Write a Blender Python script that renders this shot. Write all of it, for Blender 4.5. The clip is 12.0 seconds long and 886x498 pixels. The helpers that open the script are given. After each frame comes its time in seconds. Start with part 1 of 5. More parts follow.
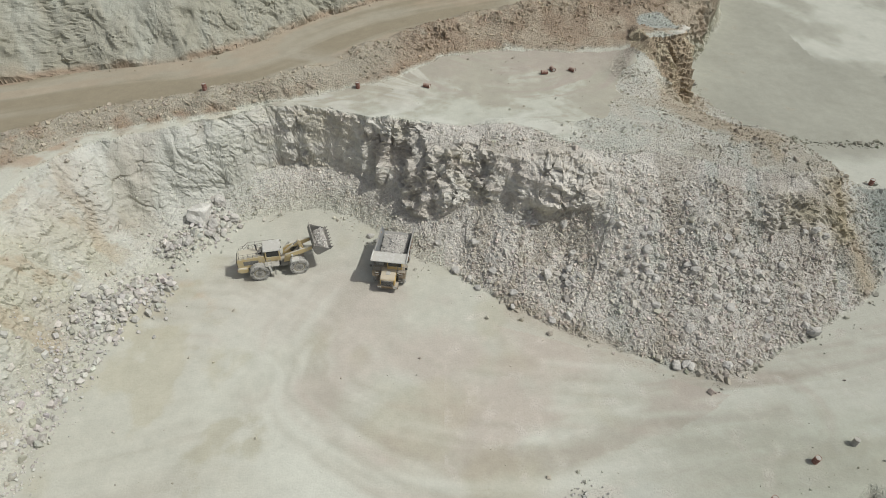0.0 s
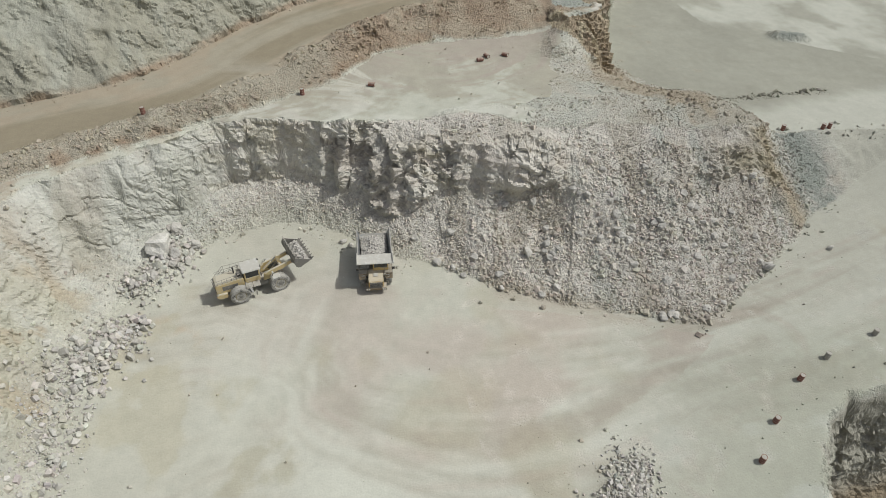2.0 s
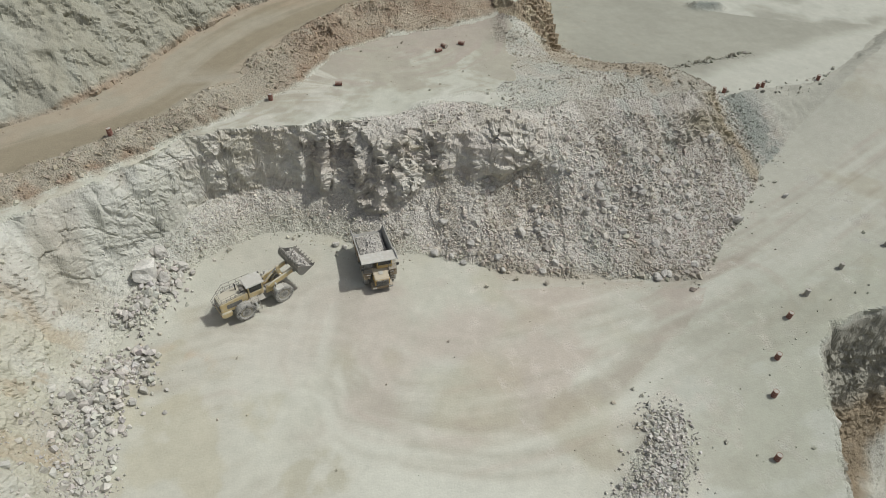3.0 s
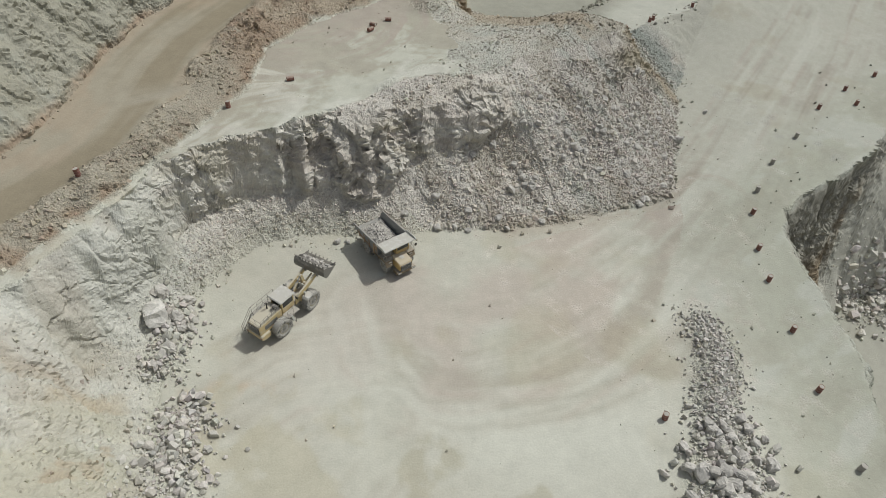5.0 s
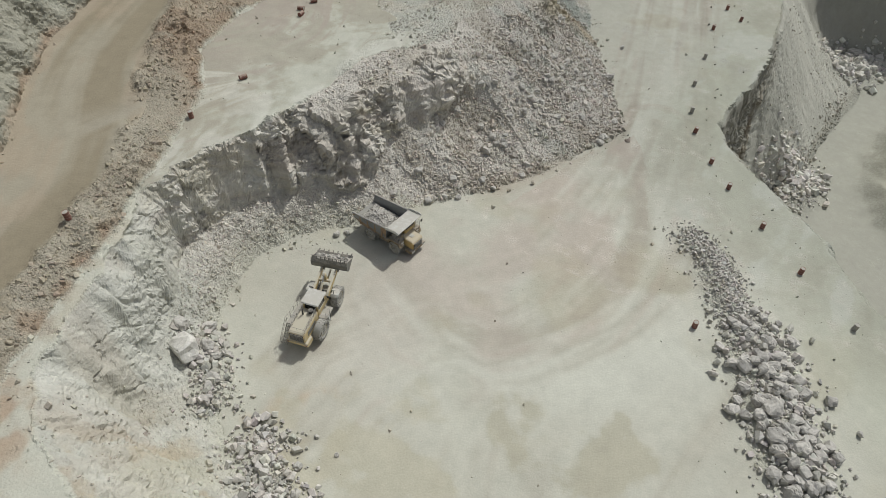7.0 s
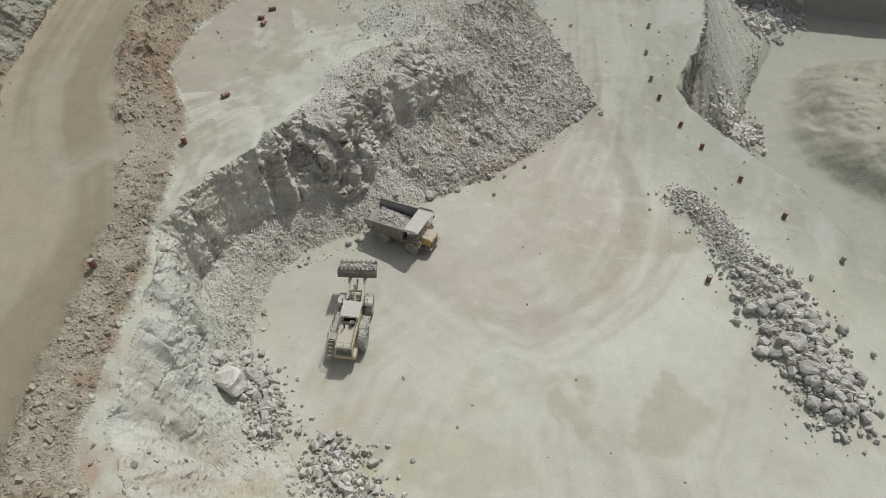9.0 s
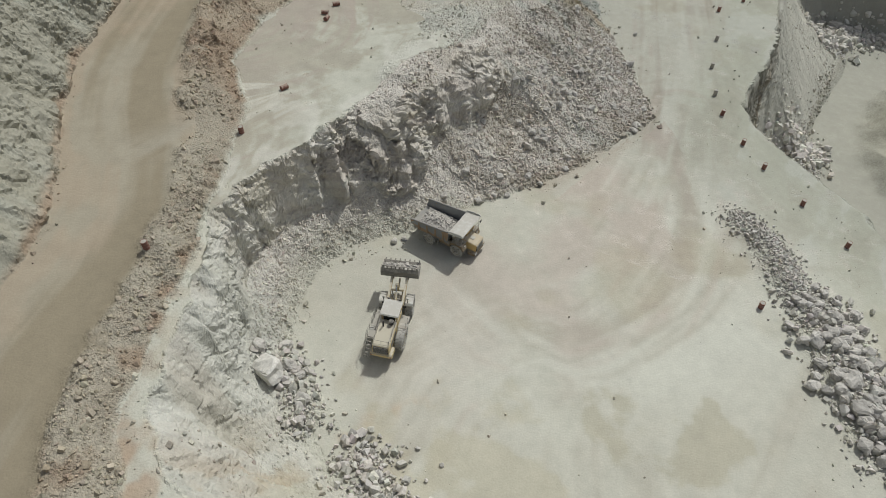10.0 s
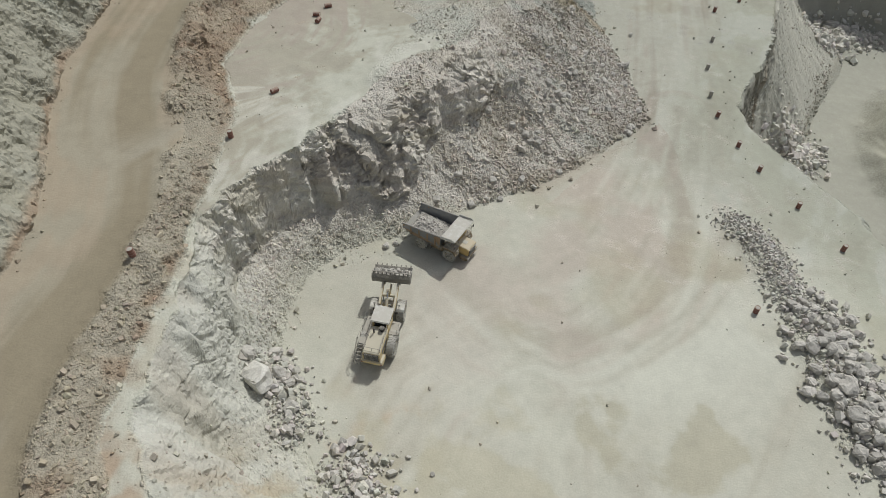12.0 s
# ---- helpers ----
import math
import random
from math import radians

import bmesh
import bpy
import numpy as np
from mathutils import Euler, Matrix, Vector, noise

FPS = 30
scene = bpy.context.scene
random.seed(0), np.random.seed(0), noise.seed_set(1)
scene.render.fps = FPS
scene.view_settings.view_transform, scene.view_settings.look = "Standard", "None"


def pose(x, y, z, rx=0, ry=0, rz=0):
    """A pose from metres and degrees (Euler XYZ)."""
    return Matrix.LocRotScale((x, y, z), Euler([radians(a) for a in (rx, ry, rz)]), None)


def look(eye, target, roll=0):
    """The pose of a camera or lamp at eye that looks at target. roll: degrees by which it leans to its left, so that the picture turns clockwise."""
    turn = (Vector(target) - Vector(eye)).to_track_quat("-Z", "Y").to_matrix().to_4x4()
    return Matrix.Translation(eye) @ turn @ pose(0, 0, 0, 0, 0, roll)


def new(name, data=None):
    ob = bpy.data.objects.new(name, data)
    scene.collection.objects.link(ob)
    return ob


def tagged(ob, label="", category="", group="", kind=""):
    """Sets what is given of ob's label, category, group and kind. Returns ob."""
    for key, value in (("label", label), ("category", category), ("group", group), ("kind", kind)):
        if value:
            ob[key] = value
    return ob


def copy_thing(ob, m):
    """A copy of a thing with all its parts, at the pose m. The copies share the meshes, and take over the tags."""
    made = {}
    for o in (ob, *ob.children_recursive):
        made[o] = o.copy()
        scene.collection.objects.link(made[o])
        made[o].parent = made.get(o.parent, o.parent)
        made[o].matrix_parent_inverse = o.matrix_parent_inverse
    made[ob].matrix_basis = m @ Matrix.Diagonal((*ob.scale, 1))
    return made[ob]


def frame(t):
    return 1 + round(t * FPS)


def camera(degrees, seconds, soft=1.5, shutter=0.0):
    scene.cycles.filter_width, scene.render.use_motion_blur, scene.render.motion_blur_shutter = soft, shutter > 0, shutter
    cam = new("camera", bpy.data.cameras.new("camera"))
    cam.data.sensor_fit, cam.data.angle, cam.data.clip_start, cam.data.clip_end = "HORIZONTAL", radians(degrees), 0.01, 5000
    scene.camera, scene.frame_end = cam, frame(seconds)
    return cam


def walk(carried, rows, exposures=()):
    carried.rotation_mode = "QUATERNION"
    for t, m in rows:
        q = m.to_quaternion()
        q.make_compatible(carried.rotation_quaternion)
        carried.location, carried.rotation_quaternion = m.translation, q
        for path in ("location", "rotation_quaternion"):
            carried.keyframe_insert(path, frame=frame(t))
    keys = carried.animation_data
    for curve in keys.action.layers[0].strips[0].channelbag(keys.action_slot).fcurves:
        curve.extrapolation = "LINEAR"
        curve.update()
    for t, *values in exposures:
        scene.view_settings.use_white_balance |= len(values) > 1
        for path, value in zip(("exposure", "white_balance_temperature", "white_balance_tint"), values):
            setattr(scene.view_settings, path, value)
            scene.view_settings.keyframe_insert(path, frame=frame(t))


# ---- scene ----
cam = camera(69.0, 12.0, soft=0.6)
METRES, EYE, TILT, LEAN, TURN = 70.0, 55.0, -43.0, -2.0, 0.0
ROWS = [
    (0.0, 0.0, 0.0, 0.0, 0.0, 0.0, -0.0),
    (0.5, -0.0142, -0.0008, -0.0008, -1.41, -0.12, 1.26),
    (1.0, -0.0477, -0.0018, -0.0011, -4.08, -0.28, 3.59),
    (1.5, -0.0942, -0.0006, -0.0007, -6.58, -0.5, 5.77),
    (2.0, -0.1541, 0.004, 0.0025, -9.86, -0.94, 8.6),
    (2.5, -0.2234, 0.0137, 0.0107, -13.85, -1.78, 11.98),
    (3.0, -0.2966, 0.0302, 0.0245, -18.06, -3.07, 15.4),
    (5.0, -0.5363, 0.1288, 0.1185, -34.21, -10.94, 26.71),
    (5.5, -0.5809, 0.1565, 0.1478, -37.59, -13.17, 28.67),
    (6.0, -0.6218, 0.186, 0.1777, -41.87, -16.03, 30.94),
    (6.5, -0.6574, 0.2164, 0.2092, -46.67, -19.27, 33.15),
    (7.0, -0.6878, 0.2466, 0.2409, -51.14, -22.37, 34.94),
    (9.0, -0.7581, 0.3502, 0.348, -64.1, -31.08, 38.98),
    (9.5, -0.7539, 0.3521, 0.3501, -60.03, -28.69, 38.08),
    (10.0, -0.7488, 0.3512, 0.3494, -57.0, -26.75, 37.29),
    (10.5, -0.7443, 0.3504, 0.3486, -56.21, -26.24, 37.09),
    (11.0, -0.7395, 0.3491, 0.3465, -56.46, -26.37, 37.19),
    (11.5, -0.7352, 0.3485, 0.3456, -56.76, -26.59, 37.28),
    (12.0, -0.7315, 0.3489, 0.3459, -57.18, -26.97, 37.4),
]
walk(cam, [(t, pose(0, 0, EYE, TILT, LEAN, TURN) @ pose(METRES * x, METRES * y, METRES * z, 90 + pitch, roll, yaw)) for t, x, y, z, yaw, pitch, roll in ROWS],
     [(0.0, -0.33), (5.0, -0.45), (9.0, -0.46), (12.0, -0.46)])


# ---- sun, sky and exposure ----
TO_SUN = Vector((0.545, -0.07, 0.835)).normalized()
world = bpy.data.worlds.new("world")
scene.world = world
world.use_nodes = True
sky = world.node_tree.nodes.new("ShaderNodeTexSky")
sky.sky_type, sky.sun_disc = "NISHITA", False
sky.dust_density, sky.air_density = 3.0, 0.9
sky.sun_elevation, sky.sun_rotation = math.asin(TO_SUN.z), math.atan2(TO_SUN.x, TO_SUN.y)
dusty_air = world.node_tree.nodes.new("ShaderNodeHueSaturation")
dusty_air.inputs["Saturation"].default_value = 0.5
world.node_tree.links.new(sky.outputs["Color"], dusty_air.inputs["Color"])
world.node_tree.links.new(dusty_air.outputs["Color"], world.node_tree.nodes["Background"].inputs["Color"])
world.node_tree.nodes["Background"].inputs["Strength"].default_value = 0.122
sun = new("sun", bpy.data.lights.new("sun", "SUN"))
sun.data.energy, sun.data.angle, sun.data.color = 3.3, radians(0.55), (0.985, 0.99, 0.97)
sun.matrix_world = look((60, 0, 120), Vector((60, 0, 120)) - TO_SUN)


# ---- noise fields ----
def lattice(ix, iy, iz, salt):
    """A random number from 0 to 1 for each whole-numbered cell."""
    h = ix * 374761393 + iy * 668265263 + iz * 1274126177 + salt * 974634777
    h = (h ^ (h >> 13)) * 1274126177 & 0x7FFFFFFF
    h = (h ^ (h >> 16)) * 2246822519 & 0x7FFFFFFF
    return ((h ^ (h >> 15)) & 0xFFFF) / 65535.0


def smooth_noise(x, y, salt=0):
    ix, iy = np.floor(x).astype(np.int64), np.floor(y).astype(np.int64)
    fx, fy = x - ix, y - iy
    u, v = fx * fx * fx * (fx * (fx * 6 - 15) + 10), fy * fy * fy * (fy * (fy * 6 - 15) + 10)
    a, b = lattice(ix, iy, 0, salt), lattice(ix + 1, iy, 0, salt)
    c, d = lattice(ix, iy + 1, 0, salt), lattice(ix + 1, iy + 1, 0, salt)
    return (a + (b - a) * u) * (1 - v) + (c + (d - c) * u) * v


def fractal(x, y, size, octaves=4, salt=0, gain=0.5):
    """Cloudy noise from -1 to 1; size: metres of its largest lumps."""
    total, amount, scale, norm = 0.0, 1.0, 1.0 / size, 0.0
    for k in range(octaves):
        ca, sa = math.cos(k * 1.1), math.sin(k * 1.1)
        total = total + amount * (2 * smooth_noise((x * ca - y * sa) * scale + 17 * k, (x * sa + y * ca) * scale - 31 * k, salt + k) - 1)
        norm += amount
        amount *= gain
        scale *= 2.03
    return total / norm


def facets(x, y, z, size, salt=0):
    """Broken rock: each cell of a jittered lattice is one tilted plane."""
    x, y, z = x / size, y / size, z / size
    ix, iy, iz = (np.floor(a).astype(np.int64) for a in (x, y, z))
    best, value = np.full(x.shape, 1e9), np.zeros(x.shape)
    for dx in (-1, 0, 1):
        for dy in (-1, 0, 1):
            for dz in (-1, 0, 1):
                cx, cy, cz = ix + dx, iy + dy, iz + dz
                ox = x - cx - lattice(cx, cy, cz, salt + 1)
                oy = y - cy - lattice(cx, cy, cz, salt + 2)
                oz = z - cz - lattice(cx, cy, cz, salt + 3)
                dist = ox * ox + oy * oy + oz * oz
                plane = (2 * lattice(cx, cy, cz, salt + 4) - 1) + 1.3 * ((lattice(cx, cy, cz, salt + 5) - 0.5) * ox + (lattice(cx, cy, cz, salt + 6) - 0.5) * oy + (lattice(cx, cy, cz, salt + 7) - 0.5) * oz)
                near = dist < best
                best = np.where(near, dist, best)
                value = np.where(near, plane, value)
    return value


def ramp(v, a, b):
    t = np.clip((v - a) / (b - a), 0, 1)
    return t * t * (3 - 2 * t)


# ---- plan: lines of the quarry, seen from above ----
def line_distance(x, y, line):
    """Distance to a line of corners, and the length along it."""
    best, along, run = np.full(x.shape, 1e18), np.zeros(x.shape), 0.0
    for (ax, ay), (bx, by) in zip(line[:-1], line[1:]):
        ex, ey = bx - ax, by - ay
        length = math.hypot(ex, ey)
        t = np.clip(((x - ax) * ex + (y - ay) * ey) / length ** 2, 0, 1)
        d = (x - ax - t * ex) ** 2 + (y - ay - t * ey) ** 2
        near = d < best
        best = np.where(near, d, best)
        along = np.where(near, run + t * length, along)
        run += length
    return np.sqrt(best), along


def inside(x, y, ring):
    hit = np.zeros(x.shape, bool)
    for (ax, ay), (bx, by) in zip(ring, ring[1:] + ring[:1]):
        if ay != by:
            hit ^= ((ay > y) != (by > y)) & (x < (bx - ax) * (y - ay) / (by - ay) + ax)
    return hit


def rise(x, y, toe, crest, closing):
    """0 below the toe, 1 above the crest, and the share of the way between them."""
    dt, dc = line_distance(x, y, toe)[0], line_distance(x, y, crest)[0]
    above, top = inside(x, y, toe + closing), inside(x, y, crest + closing)
    return np.where(top, 1.0, np.where(above, dt / (dt + dc + 1e-6), 0.0))


NORTH = [(1700, 1700), (-1700, 1700)]
TOE = [(-1700, -900), (-60, -80), (-39, 0), (-36.3, 30), (-36.8, 38), (-36.3, 46), (-33.5, 53), (-29.5, 58.5), (-25.5, 62.5), (-20, 66),
       (-15, 66.6), (-10, 64.8), (-6.5, 61.8), (-3, 57.8), (2, 55.3), (6, 52.3), (10, 49), (15, 46.3), (21, 43.3), (26, 41),
       (30.5, 39.4), (34, 40.4), (38, 43), (42.5, 45.6), (47, 48.6), (51, 51), (57, 54.6), (66, 59), (79, 63.5), (95, 70), (130, 84), (1700, 600)]
CREST = [(-1700, -800), (-68, -80), (-50, 0), (-48, 30), (-46.4, 45), (-45, 52), (-43, 58.6), (-39.8, 63.4), (-34.8, 66), (-31, 67.6),
         (-28.4, 69), (-25, 70.6), (-21.5, 72.8), (-17.6, 73.6), (-13, 72.7), (-8, 71), (-5, 71.6), (-2.9, 70.4), (0, 70.2), (3.5, 69.8),
         (6.8, 69.4), (9.6, 68.8), (13, 67.6), (16.2, 65.6), (20, 64.4), (24, 64), (28, 64), (34, 63), (39, 61.6), (43, 61.5),
         (48, 62.6), (53, 65.4), (58, 67), (64.5, 66.8), (71, 66.2), (76.3, 65.6), (82, 67.6), (96, 73.5), (130, 87), (1700, 610)]
EAST_CREST = [(30, 40), (40, 56), (45, 60), (46, 66), (41, 70), (34, 73), (30.5, 79), (32.8, 86), (35.8, 91.5), (39.8, 99), (43.5, 106.5), (50, 118), (60, 160), (300, 1700)]
EAST_TOE = [(62, 40), (61, 63), (53, 72), (46, 78), (40, 81.5), (36.6, 84), (38.4, 90), (42.4, 98), (46.5, 106), (54, 118), (68, 160), (330, 1700)]
ROAD_NEAR = [(-1700, -500), (-75, 20), (-58, 50), (-50, 62), (-44.3, 66), (-38.5, 68.4), (-35, 69.8), (-29.5, 72), (-24.5, 73.9), (-19.5, 76.5), (-14, 80.7), (-7.2, 86.2),
             (-0.5, 90.5), (7, 95.2), (15, 98.5), (26, 101), (36, 103), (44, 108), (52, 122), (66, 165), (320, 1700)]
ROAD_TOE = [(-1700, -560), (-70, 15), (-54, 46), (-46, 59), (-42, 63.5), (-37, 66.2), (-33, 67.8), (-27.5, 70.4), (-22, 73.2), (-16, 75.2), (-11, 78), (-5, 80.6),
            (-1.5, 84), (1.5, 87.6), (7, 89.4), (17, 91.2), (25, 90.6), (31, 91), (37.5, 93), (45, 104), (53, 120), (67, 163), (322, 1700)]
ROAD_FAR = [(-1700, -300), (-120, 40), (-70, 72), (-45, 80), (-34.5, 82), (-29.5, 84.4), (-23.5, 89.2), (-18.8, 94.2), (-11.5, 100), (-4.5, 103.5),
            (5, 107.5), (16, 111), (30, 114), (42, 120), (52, 140), (70, 200), (340, 1700)]
WALL_TOP = [(-1700, -200), (-120, 75), (-72, 104), (-46, 112), (-33, 114), (-24, 119), (-16, 125), (-6, 130), (6, 134), (22, 138), (38, 146), (48, 165), (60, 220), (330, 1700)]
PIT_CREST = [(-40, -1700), (-30, -120), (-12, -40), (2, -14), (12, -1), (17, 5), (21.5, 8.4), (25.5, 11.4), (28.7, 15.6), (31.8, 19.4), (34.3, 22.8), (37.2, 26.2),
             (41.4, 28.9), (47.5, 28), (56, 26.4), (64, 26.2), (72, 26.8), (80, 27.5), (88, 28.5), (98, 31), (110, 34), (126, 33), (138, 27), (145, 10), (149, -20), (180, -120), (300, -1700)]
PIT_TOE = [(-10, -1700), (0, -120), (14, -44), (24, -22), (31, -12), (35, -6), (38, 0), (42, 5), (47, 9), (53, 13), (58, 16.5), (63, 18.5),
           (66, 17), (70, 14), (75, 12), (80, 11), (87, 9.8), (95, 8.5), (104, 7), (112, 5.2), (118, 5), (124, 8.5), (129.5, 12), (133, 11), (137, 4), (141, -20), (160, -120), (270, -1700)]

# foot and lip of the cliff, with their heights: rubble slopes up to the foot, the rock stands steep from there to the lip
FOOT = [(-1700, -870, 3), (-62, -80, 3), (-42, 0, 3), (-39.6, 30, 3), (-39.4, 40, 3), (-38.6, 47, 3.2), (-37.8, 54, 3), (-36.4, 60.6, 2.6), (-33.6, 62.4, 2.8), (-30.5, 64, 2.5),
        (-28, 65.6, 2.2), (-25.5, 67, 3.0), (-22.8, 69.6, 3.2), (-20, 71.2, 3.2), (-17.4, 72, 3), (-13.2, 71.3, 3.5), (-10.2, 70.1, 3.4), (-8.6, 69.6, 3), (-6.8, 67.7, 2.6), (-5.1, 66.8, 3.6),
        (-4, 66.2, 4.2), (-3.2, 64.9, 3.4), (-2.9, 63.8, 2.4), (-2, 62.8, 2.1), (-0.3, 62.1, 2.4), (0.9, 61.9, 2.8), (2.4, 62.3, 3.7), (4.2, 62.6, 4.8), (6.6, 62.4, 5.6), (8.6, 61.4, 5.9), (10.4, 60.3, 5.9), (14.6, 59.5, 5.6), (17.5, 59.3, 5.9),
        (19.6, 58.6, 6.9), (21.5, 58.2, 7.9), (23.5, 57, 8), (26, 55.2, 7.4), (31, 55.4, 8.2), (34.4, 56.5, 8.6), (40, 55.3, 6.6), (44, 57.2, 6.8), (47.9, 56.2, 4.4), (51, 57.5, 4.2),
        (57, 60.5, 4.6), (66, 62.4, 5), (79, 65, 5), (95, 71.7, 5), (130, 85.4, 5), (1700, 604, 5)]
LIP = [(-1700, -830, 8), (-65, -80, 8), (-45.5, 0, 8), (-43.4, 30, 8), (-42.4, 40, 8), (-41.2, 48.5, 8), (-40.4, 56, 8.2), (-37.2, 62.9, 8.6), (-33.5, 64.6, 8.4), (-31, 65.8, 9.2),
       (-26.2, 67.9, 9), (-22.4, 70.9, 8.8), (-17.7, 72.9, 9), (-14, 72, 8.4), (-10, 71, 8.5), (-7.4, 70.55, 8.4), (-4.9, 70.7, 8.2), (-3.9, 69.8, 7.2), (-3.1, 68.2, 6.9),
       (-2.6, 66.4, 7.4), (-1.4, 65.2, 7.7), (-0.2, 65.1, 8), (1.2, 65.9, 10), (4.3, 66.6, 11.3), (5.6, 65.5, 11), (9.4, 63.4, 11.1), (14.8, 62, 11.4), (18.4, 60.8, 11.2), (20.9, 61.6, 11), (22.6, 62.2, 10.8),
       (25.7, 60.2, 9.8), (31, 60.6, 10.4), (34.4, 58, 9.9), (40, 57.4, 8.4), (44, 58.3, 8.2), (48, 58.2, 5.8), (53, 61.5, 5.3),
       (58, 64, 5), (66, 64.8, 5), (80, 66.1, 5), (96, 72.7, 5), (130, 86.2, 5), (1700, 607, 5)]


def line_height(x, y, line):
    """Distance to a line of corners with heights, and the height at the nearest place on it."""
    plan = [(a, b) for a, b, _ in line]
    d, along = line_distance(x, y, plan)
    run = np.concatenate([[0], np.cumsum([math.dist(a, b) for a, b in zip(plan[:-1], plan[1:])])])
    return d, np.interp(along, run, [z for _, _, z in line])


def cliff(x, y, low_z, high_z):
    """Height of the face: rubble slope, steep rock, rounded shoulder; and the share of the way up, 0 to 1."""
    d0, d3 = line_distance(x, y, TOE)[0], line_distance(x, y, CREST)[0]
    (d1, z1), (d2, z2) = line_height(x, y, FOOT), line_height(x, y, LIP)
    east = ramp(x, 50, 58)
    z1, z2 = z1 * (1 - east) + east * (low_z + 0.5 * (high_z - low_z)), z2 * (1 - east) + east * (low_z + 0.8 * (high_z - low_z))
    above = [inside(x, y, line + NORTH) for line in (TOE, [p[:2] for p in FOOT], [p[:2] for p in LIP], CREST)]
    share_of = lambda a, b: a / (a + b + 1e-6)
    s0, s1, s2 = share_of(d0, d1), share_of(d1, d2), share_of(d2, d3)
    z = low_z + (z1 - low_z) * (s0 * (0.72 + 0.28 * s0))
    t = 0.5 * s0
    z, t = np.where(above[1], z1 + (z2 - z1) * s1, z), np.where(above[1], 0.5 + 0.35 * s1, t)
    z, t = np.where(above[2], z2 + (high_z - z2) * s2 ** 0.8, z), np.where(above[2], 0.85 + 0.15 * s2, t)
    z, t = np.where(above[3], high_z, z), np.where(above[3], 1.0, t)
    return np.where(above[0], z, low_z), np.where(above[0], t, 0.0)


def hump(x, y, ax, ay, bx, by, width, height):
    d = line_distance(x, y, [(ax, ay), (bx, by)])[0]
    return height * np.exp(-(d / width) ** 2)


def quarry(x, y):
    """Height of the ground, and how much of each kind of ground there is."""
    # crooked outlines
    wx = x + 0.9 * fractal(x, y, 7, 3, 11) + 0.35 * fractal(x, y, 1.7, 2, 12)
    wy = y + 0.9 * fractal(x, y, 7, 3, 13) + 0.35 * fractal(x, y, 1.7, 2, 14)
    floor = 0.012 * (x - 5) + 0.05 * fractal(x, y, 5, 3, 15) + 0.25 * fractal(x, y, 22, 2, 16)
    floor = floor - 1.3 * ramp(0.8 * (x - 10) - 0.6 * (y - 21), 0, 16) * ramp(32 - y, 0, 14) * ramp(60 - x, 0, 20)
    floor = floor + 4.9 * ramp(x, 56, 86) * ramp(y, 46, 66)
    floor = floor + hump(x, y, 13.5, 22.6, 6.5, 18.3, 1.9, 0.9) + hump(x, y, 2.5, 14.6, -8, 9.2, 2.8, 1.2) + hump(x, y, -33.8, 49.6, -35.5, 46.5, 2.6, 0.9) + hump(x, y, -27.2, 62.4, -30.2, 58.2, 1.8, 0.9)
    # the bench above the face and the plain behind it
    plain = 5.6 - 0.025 * (x - 50) + 0.3 * fractal(x, y, 16, 3, 17)
    pad = 11.4 + 0.12 * fractal(x, y, 6, 3, 18)
    pad = pad + hump(x, y, 9, 67.5, 42, 67, 3.5, 1.2)
    east = rise(wx, wy, EAST_TOE[::-1], EAST_CREST[::-1], [(-1700, 40), (-1700, 1700)])
    bench = plain + (pad - plain) * ramp(east, 0, 1) ** 0.9
    # the haul road on its bank, and the wall over it
    road_z = np.clip(12.3 + 0.05 * (x + 35), 11, 17)
    bank = rise(wx, wy, ROAD_TOE, ROAD_NEAR, NORTH)
    bank = np.where(x > 60, 0, bank)
    high = bench + (road_z - bench) * bank
    near_d = line_distance(wx, wy, ROAD_NEAR)[0]
    crossing = np.exp(-(line_distance(x, y, [(-18, 83), (-11, 79.6), (-5, 77)])[0] / 2.2) ** 2)
    berm = (1 - crossing) * np.exp(-((near_d - 0.6) / 1.3) ** 2) * (0.55 + 0.5 * fractal(x, y, 2.5, 3, 19)) * np.where(x > 55, 0, 1)
    high = high + berm
    wall = rise(wx, wy, ROAD_FAR, WALL_TOP, NORTH)
    high = high + 34 * np.interp(wall, (0, .06, .5, 1), (0, .06, .55, 1)) * np.where(inside(x, y, ROAD_FAR + NORTH), 1, 0)
    z, t = cliff(x + 0.45 * (wx - x) + 0.5 * fractal(x, y, 2.2, 3, 28), y + 0.45 * (wy - y) + 0.5 * fractal(x, y, 2.2, 3, 29), floor, high)
    # outcrops that stand out of the face
    z = z + hump(x, y, 40, 58, 46, 57, 1.8, 0.7) + hump(x, y, 49, 59, 51, 56, 1.3, 0.8) + hump(x, y, 30.5, 57, 34, 57.5, 1.6, 0.6) + hump(x, y, 11.5, 60.6, 18.5, 59.8, 1.3, 0.9) - hump(x, y, 13, 56.5, 18, 56.5, 2.2, 1.3) + hump(x, y, 32.6, 90, 36, 85.5, 1.7, 2.0) + hump(x, y, 77.5, 97.4, 81.5, 96.2, 1.6, 1.1)
    # the brown pillar where the road bank ends
    z = z + hump(x, y, 28.6, 85, 31.5, 91, 2.6, 1.2)
    px, py = x + 0.5 * (wx - x), y + 0.5 * (wy - y)
    up_from, up_to = line_distance(px, py, [(33.6, 84.6), (38.8, 85.8)])[0], line_distance(px, py, [(31, 89.2), (37.6, 91.6)])[0]
